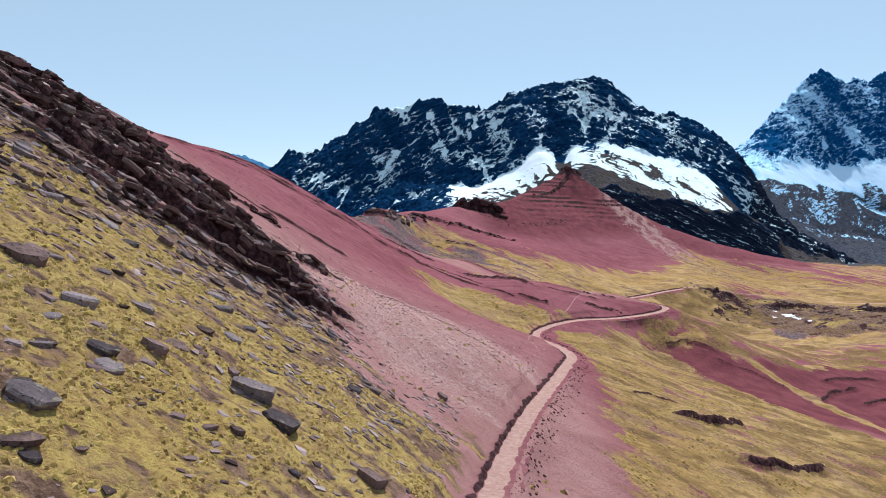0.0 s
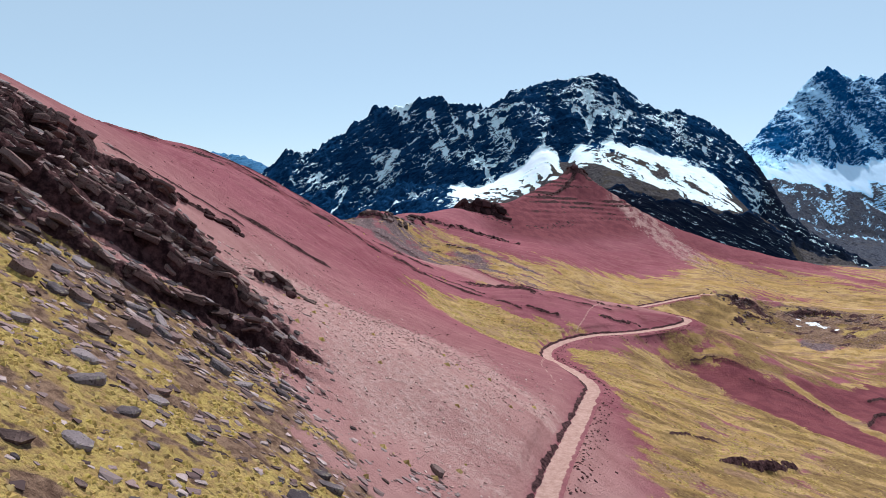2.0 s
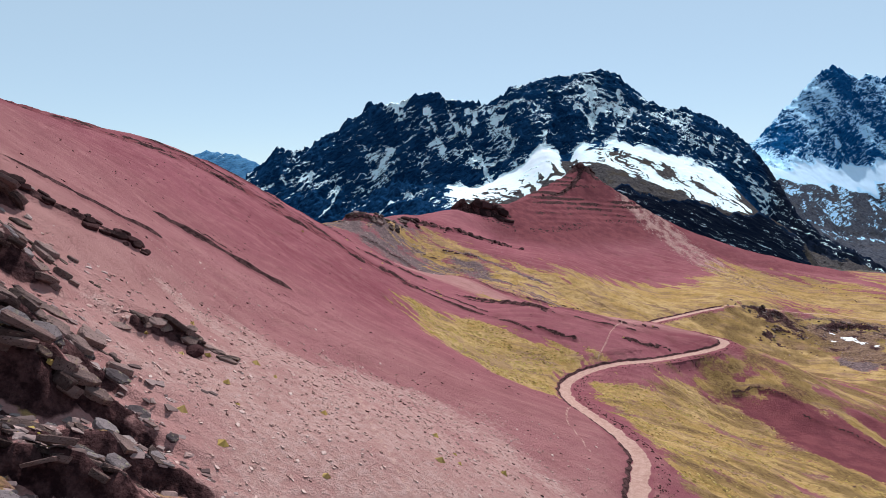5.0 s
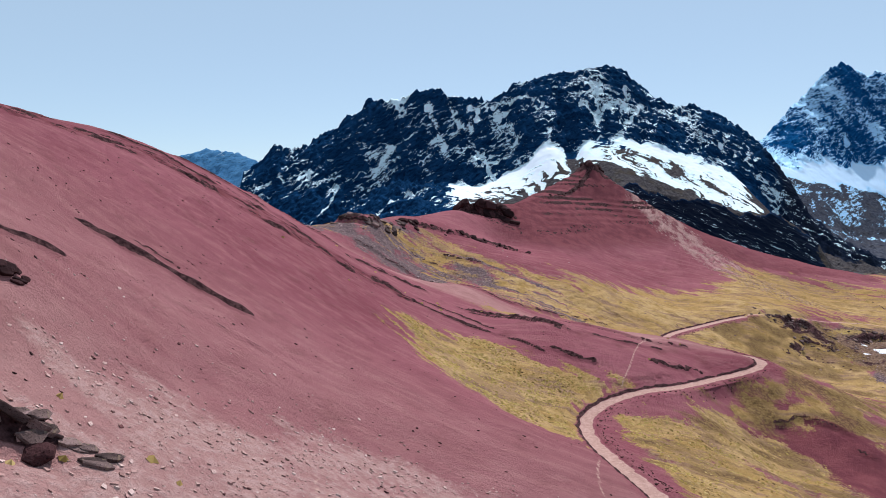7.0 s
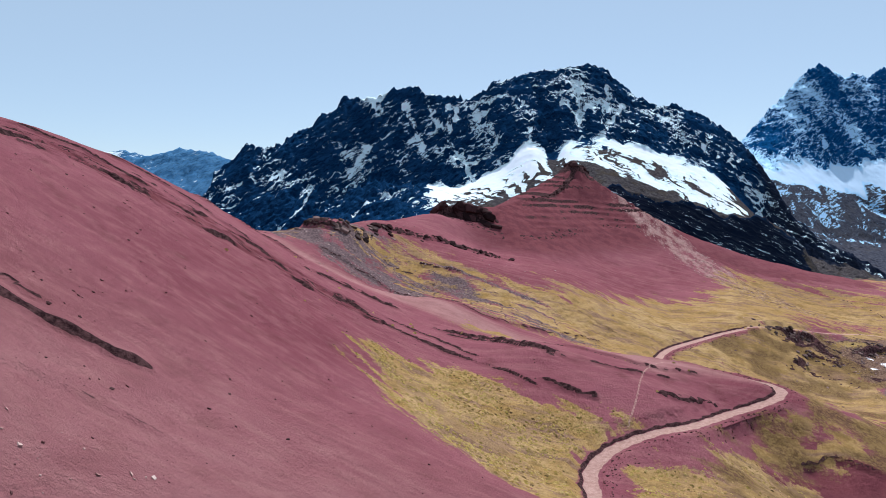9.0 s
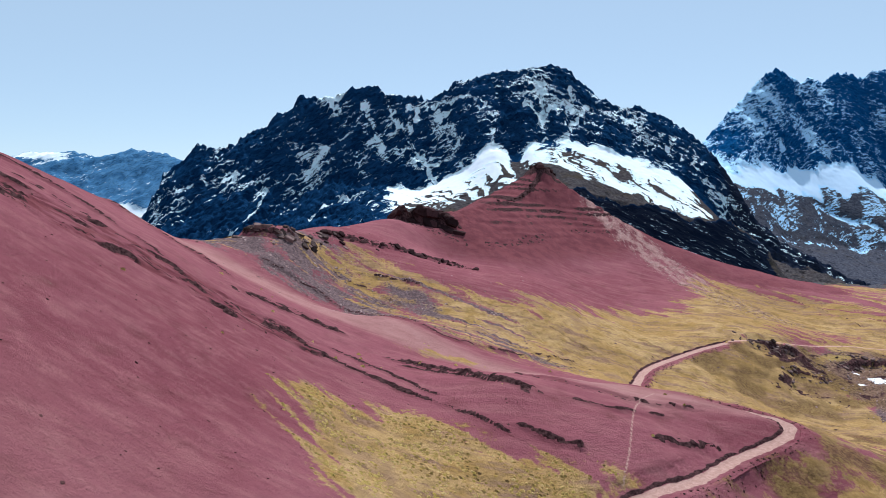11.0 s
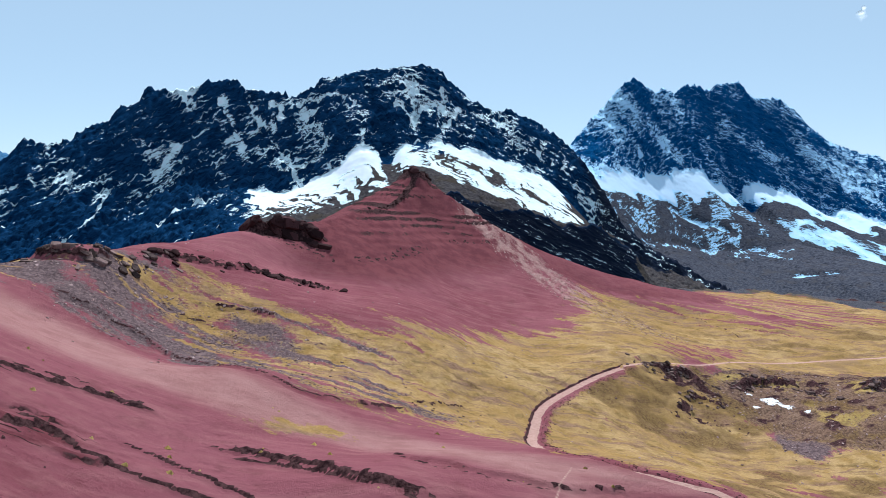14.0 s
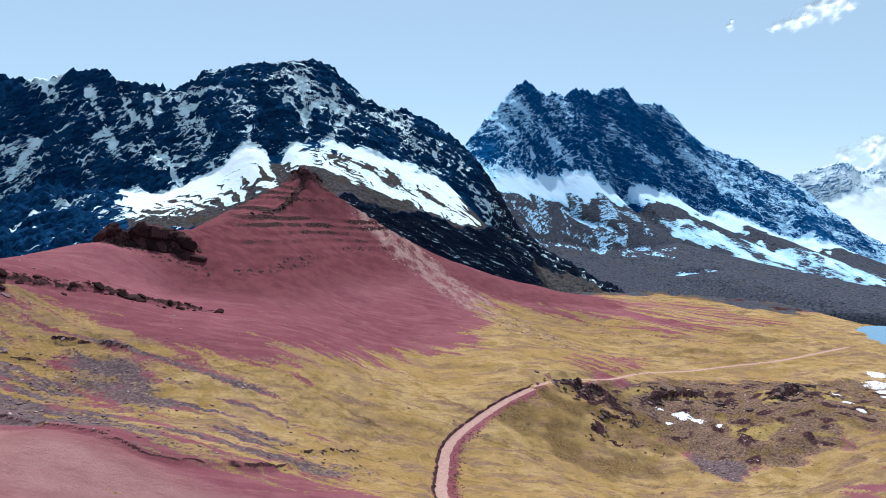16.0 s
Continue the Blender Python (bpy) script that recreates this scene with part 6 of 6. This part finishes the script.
scatter("slate_chips", "dark slate chips packed on the broken ledges", "stones", 17000, (-92, -12, 58, 102),
        lambda x, y: np.clip(on_grid(layers["rock"], x, y) * 0.9 + on_grid(layers["grey"], x, y) + 0.3 * inside(x, y, OUTCROP, 3.0), 0, 1), (0.08, 0.5), M_SHADE_CHIP, 23, 2.6, True)
scatter("slate_chips", "small slate chips among the near grass", "stones", 16000, (-50, -2, 18, 70),
        lambda x, y: (0.25 + 0.6 * smooth(y, 36, 66)) * np.clip(0.4 + 1.6 * fbm(x / 6, y / 4, 3, 700), 0.05, 1), (0.08, 0.46), M_SHADE_CHIP, 25, 2.4, True)
scatter("slate_rubble", "grey slate rubble on the hill end and knoll", "stones", 26000, (-64, 240, 246, 326),
        lambda x, y: np.clip(on_grid(layers["grey"], x, y) * 0.6 + 0.02, 0, 1), (0.08, 0.36), M_RUBBLE, 17, 3.0)
scatter("scree_stones", "pale stones running down the red hill edge", "stones", 12000, (66, 140, 336, 432),
        lambda x, y: on_grid(layers["pebble"], x, y), (0.10, 0.38), M_PEBBLE, 19, 3.0)


def edge_stones(name, label, line, offsets, per_metre, sizes, material, seed):
    g = np.random.default_rng(seed)
    steps = np.r_[0, np.cumsum(np.hypot(*np.diff(line[:, :2], axis=0).T))]
    count = int(steps[-1] * per_metre)
    s = g.uniform(0, steps[-1], count)
    px, py = np.interp(s, steps, line[:, 0]), np.interp(s, steps, line[:, 1])
    qx, qy = np.interp(s + 0.3, steps, line[:, 0]) - np.interp(s - 0.3, steps, line[:, 0]), np.interp(s + 0.3, steps, line[:, 1]) - np.interp(s - 0.3, steps, line[:, 1])
    ln = np.hypot(qx, qy) + 1e-9
    o = offsets[0] + g.normal(0, offsets[1], count)
    x, y = px - qy / ln * o, py + qx / ln * o
    size = sizes[0] + (sizes[1] - sizes[0]) * g.uniform(0, 1, count) ** 2
    return baked(name, label, "stones", PEBBLES, poses_on(x, y, size, g.uniform(0, 6.3, count), g, 0.2), material)


edge_stones("trail_edge_stones", "dark stones spilled below the trail edge", TRAIL, (-2.1, 0.8), 7, (0.04, 0.20), M_CLOD, 35)


# ---- bunch grass ----
def tuft_mesh(seed, spikes=6):
    """A low bunch of grass: a ragged cushion whose blades spread from its middle."""
    g = random.Random(seed)
    co, faces = [(g.uniform(-0.1, 0.1), g.uniform(-0.1, 0.1), g.uniform(0.7, 1.0))], []
    for k in range(2 * spikes):
        a = math.pi * (k + 0.6 * g.random()) / spikes
        r, h = (g.uniform(0.8, 1.15), g.uniform(-0.05, 0.2)) if k % 2 else (g.uniform(0.5, 0.8), g.uniform(-0.1, 0.12))
        co.append((math.cos(a) * r, math.sin(a) * r, h))
    for k in range(2 * spikes):
        faces.append((0, 1 + k, 1 + (k + 1) % (2 * spikes)))
    me = bpy.data.meshes.new("tuft")
    me.from_pydata(co, [], faces)
    return me


def grass_material():
    n = Nodes("dry_bunch_grass")
    ramp = n.tree.nodes.new("ShaderNodeValToRGB")
    n.put(ramp.inputs[0], n.random("island"))
    tones = [(0.47, 0.325, 0.130), (0.42, 0.285, 0.100), (0.37, 0.258, 0.080), (0.50, 0.365, 0.165), (0.25, 0.150, 0.062), (0.41, 0.275, 0.085), (0.12, 0.074, 0.036), (0.40, 0.300, 0.075), (0.17, 0.105, 0.046)]
    for k, c in enumerate(tones):
        e = ramp.color_ramp.elements[k] if k < 2 else ramp.color_ramp.elements.new(k / (len(tones) - 1))
        e.position, e.color = k / (len(tones) - 1), (*c, 1)
    big = n.noise(n.coord(), 0.12, 3)
    col = n.mix(n.math("MULTIPLY", n.step(big, 0.4, 0.65), 0.45), ramp.outputs[0], (0.47, 0.355, 0.115))
    return n.done(col, 0.95, spec=0.05, thin=0.12)


M_GRASS = grass_material()
TUFTS = [tuft_mesh(k, 5) for k in range(6)]


def sward(label, count, box, weight, sizes, seed, tall=0.8):
    x, y = sown(count, box, weight, seed)
    g = np.random.default_rng(seed + 1)
    size = g.uniform(sizes[0], sizes[1], len(x))
    return baked("bunch_grass", label, "grass", TUFTS, poses_on(x, y, size, g.uniform(0, 6.3, len(x)), g, 0.0, (1, 1, tall)), M_GRASS)


def grassy(floor):
    return lambda x, y: np.clip((on_grid(layers["grass"], x, y) - floor) * 2.2, 0, 1) * (on_grid(layers["trail"], x, y) < 0.05) * np.clip(1.1 - 1.2 * on_grid(layers["rock"], x, y), 0, 1) * np.clip(1.2 - 1.5 * on_grid(layers["heath"], x, y), 0.05, 1) * np.clip(0.55 + 1.3 * fbm(x / 5, y / 5, 2, 400), 0.05, 1)


sward("yellow dry bunch grass on the rocky slope", 60000, (-48, 4, 18, 78), grassy(0.35), (0.06, 0.21), 51, 0.8)
sward("straw-coloured bunch grass below the trail", 30000, (12, 75, 55, 190), grassy(0.35), (0.12, 0.32), 53, 0.6)
sward("straw-coloured grass tongue on the red slope", 10000, (-20, 24, 148, 194), grassy(0.35), (0.14, 0.34), 55, 0.55)
sward("dry grass over the valley apron", 3000, (-34, 130, 212, 330), grassy(0.45), (0.15, 0.3), 57, 0.3)


def cushions(label, count, box, sizes, seed):
    x, y = sown(count, box, lambda u, v: (on_grid(layers["grass"], u, v) < 0.3) & (on_grid(layers["trail"], u, v) < 0.05), seed)
    g = np.random.default_rng(seed + 1)
    return baked("cushion_plants", label, "plants", TUFTS, poses_on(x, y, g.uniform(sizes[0], sizes[1], len(x)), g.uniform(0, 6.3, len(x)), g, 0.0), M_GRASS)


cushions("scattered yellow cushion plants on the stony scree", 45, (-24, 8, 58, 100), (0.14, 0.42), 61)
cushions("few yellow cushion plants on the red bench", 34, (-40, 40, 185, 235), (0.15, 0.45), 63)


# ---- lake and clouds ----
def water_material():
    n = Nodes("lake_water")
    ripple = n.noise(n.coord(), 0.6, 3)
    return n.done((0.10, 0.22, 0.34), 0.08, ripple, 0.15, 0.05, 0.5)


def lake():
    run = rounded([(288, 358), (300, 354), (316, 362), (328, 372), (334, 384), (324, 390), (311, 386), (299, 378), (290, 368), (288, 358)], 6)[:-1]
    bm = bmesh.new()
    bm.faces.new([bm.verts.new((x, y, LAKE_Z)) for x, y in run])
    me = bpy.data.meshes.new("lake")
    bm.to_mesh(me)
    bm.free()
    me.materials.append(water_material())
    return tagged(new("lake", me), "small pale blue lake in the grassy plain", "lake", kind="structure")


LAKE_Z = float(on_grid(gz, np.array([312.0]), np.array([376.0]))[0]) + 0.9
lake()


def cloud_material():
    n = Nodes("cloud_vapour")
    t = n.tree.nodes.new("ShaderNodeBsdfTransparent")
    d = n.tree.nodes.new("ShaderNodeBsdfTranslucent")
    d.inputs["Color"].default_value = (0.96, 0.96, 0.97, 1)
    wisp = n.math("MULTIPLY", n.math("SUBTRACT", n.noise(n.coord(), 0.014, 6, 0.62), 0.5), 1.9)
    m = n.tree.nodes.new("ShaderNodeMixShader")
    n.put(m.inputs[0], n.math("MULTIPLY", n.step(n.math("ADD", n.attr("thick"), wisp), 0.30, 1.25), 0.85))
    n.tree.links.new(t.outputs[0], m.inputs[1])
    n.tree.links.new(d.outputs[0], m.inputs[2])
    n.tree.links.new(m.outputs[0], n.out.inputs["Surface"])
    return n.mat


M_CLOUD = cloud_material()


def cloud(label, x, y, z, puffs, seed):
    """A small fair-weather cloud: one sheet of thin vapour that bulges where it is thick."""
    p = np.array(puffs, float)
    us = np.linspace(p[:, 0].min() - 120, p[:, 0].max() + 120, 70)
    vs = np.linspace(p[:, 1].min() - 120, p[:, 1].max() + 120, 40)
    u, v = np.meshgrid(us, vs)
    thick = np.zeros(u.shape)
    for a, b, r in puffs:
        thick = np.maximum(thick, np.exp(-(((u - a) / (1.05 * r)) ** 2 + ((v - b) / (0.72 * r)) ** 2)))
    thick = np.clip(thick + 0.35 * fbm(u / 60, v / 60, 4, seed) - 0.08, 0, 1)
    bulge = 40 * thick + 14 * fbm(u / 40, v / 40, 3, seed + 5)
    ob = sheet("cloud", us, vs, bulge, M_CLOUD, {"thick": thick})
    ob.matrix_world = pose(x, y, z, 90, 0, -46)
    return tagged(ob, label, "cloud")


cloud("small white fair-weather cloud in the blue sky", 2628, 2490, 822, [(-120, -28, 45), (-60, -22, 62), (0, 5, 62), (62, 40, 84), (118, 62, 66), (150, 40, 50)], 3)
cloud("tiny white cloud wisp in the blue sky", 2409, 2720, 816, [(0, 0, 26), (12, 18, 18)], 4)
cloud("low white cloud bank behind the far snow mountain", 3150, 2560, 235, [(-90, 0, 70), (10, 40, 90), (110, 60, 100)], 5)
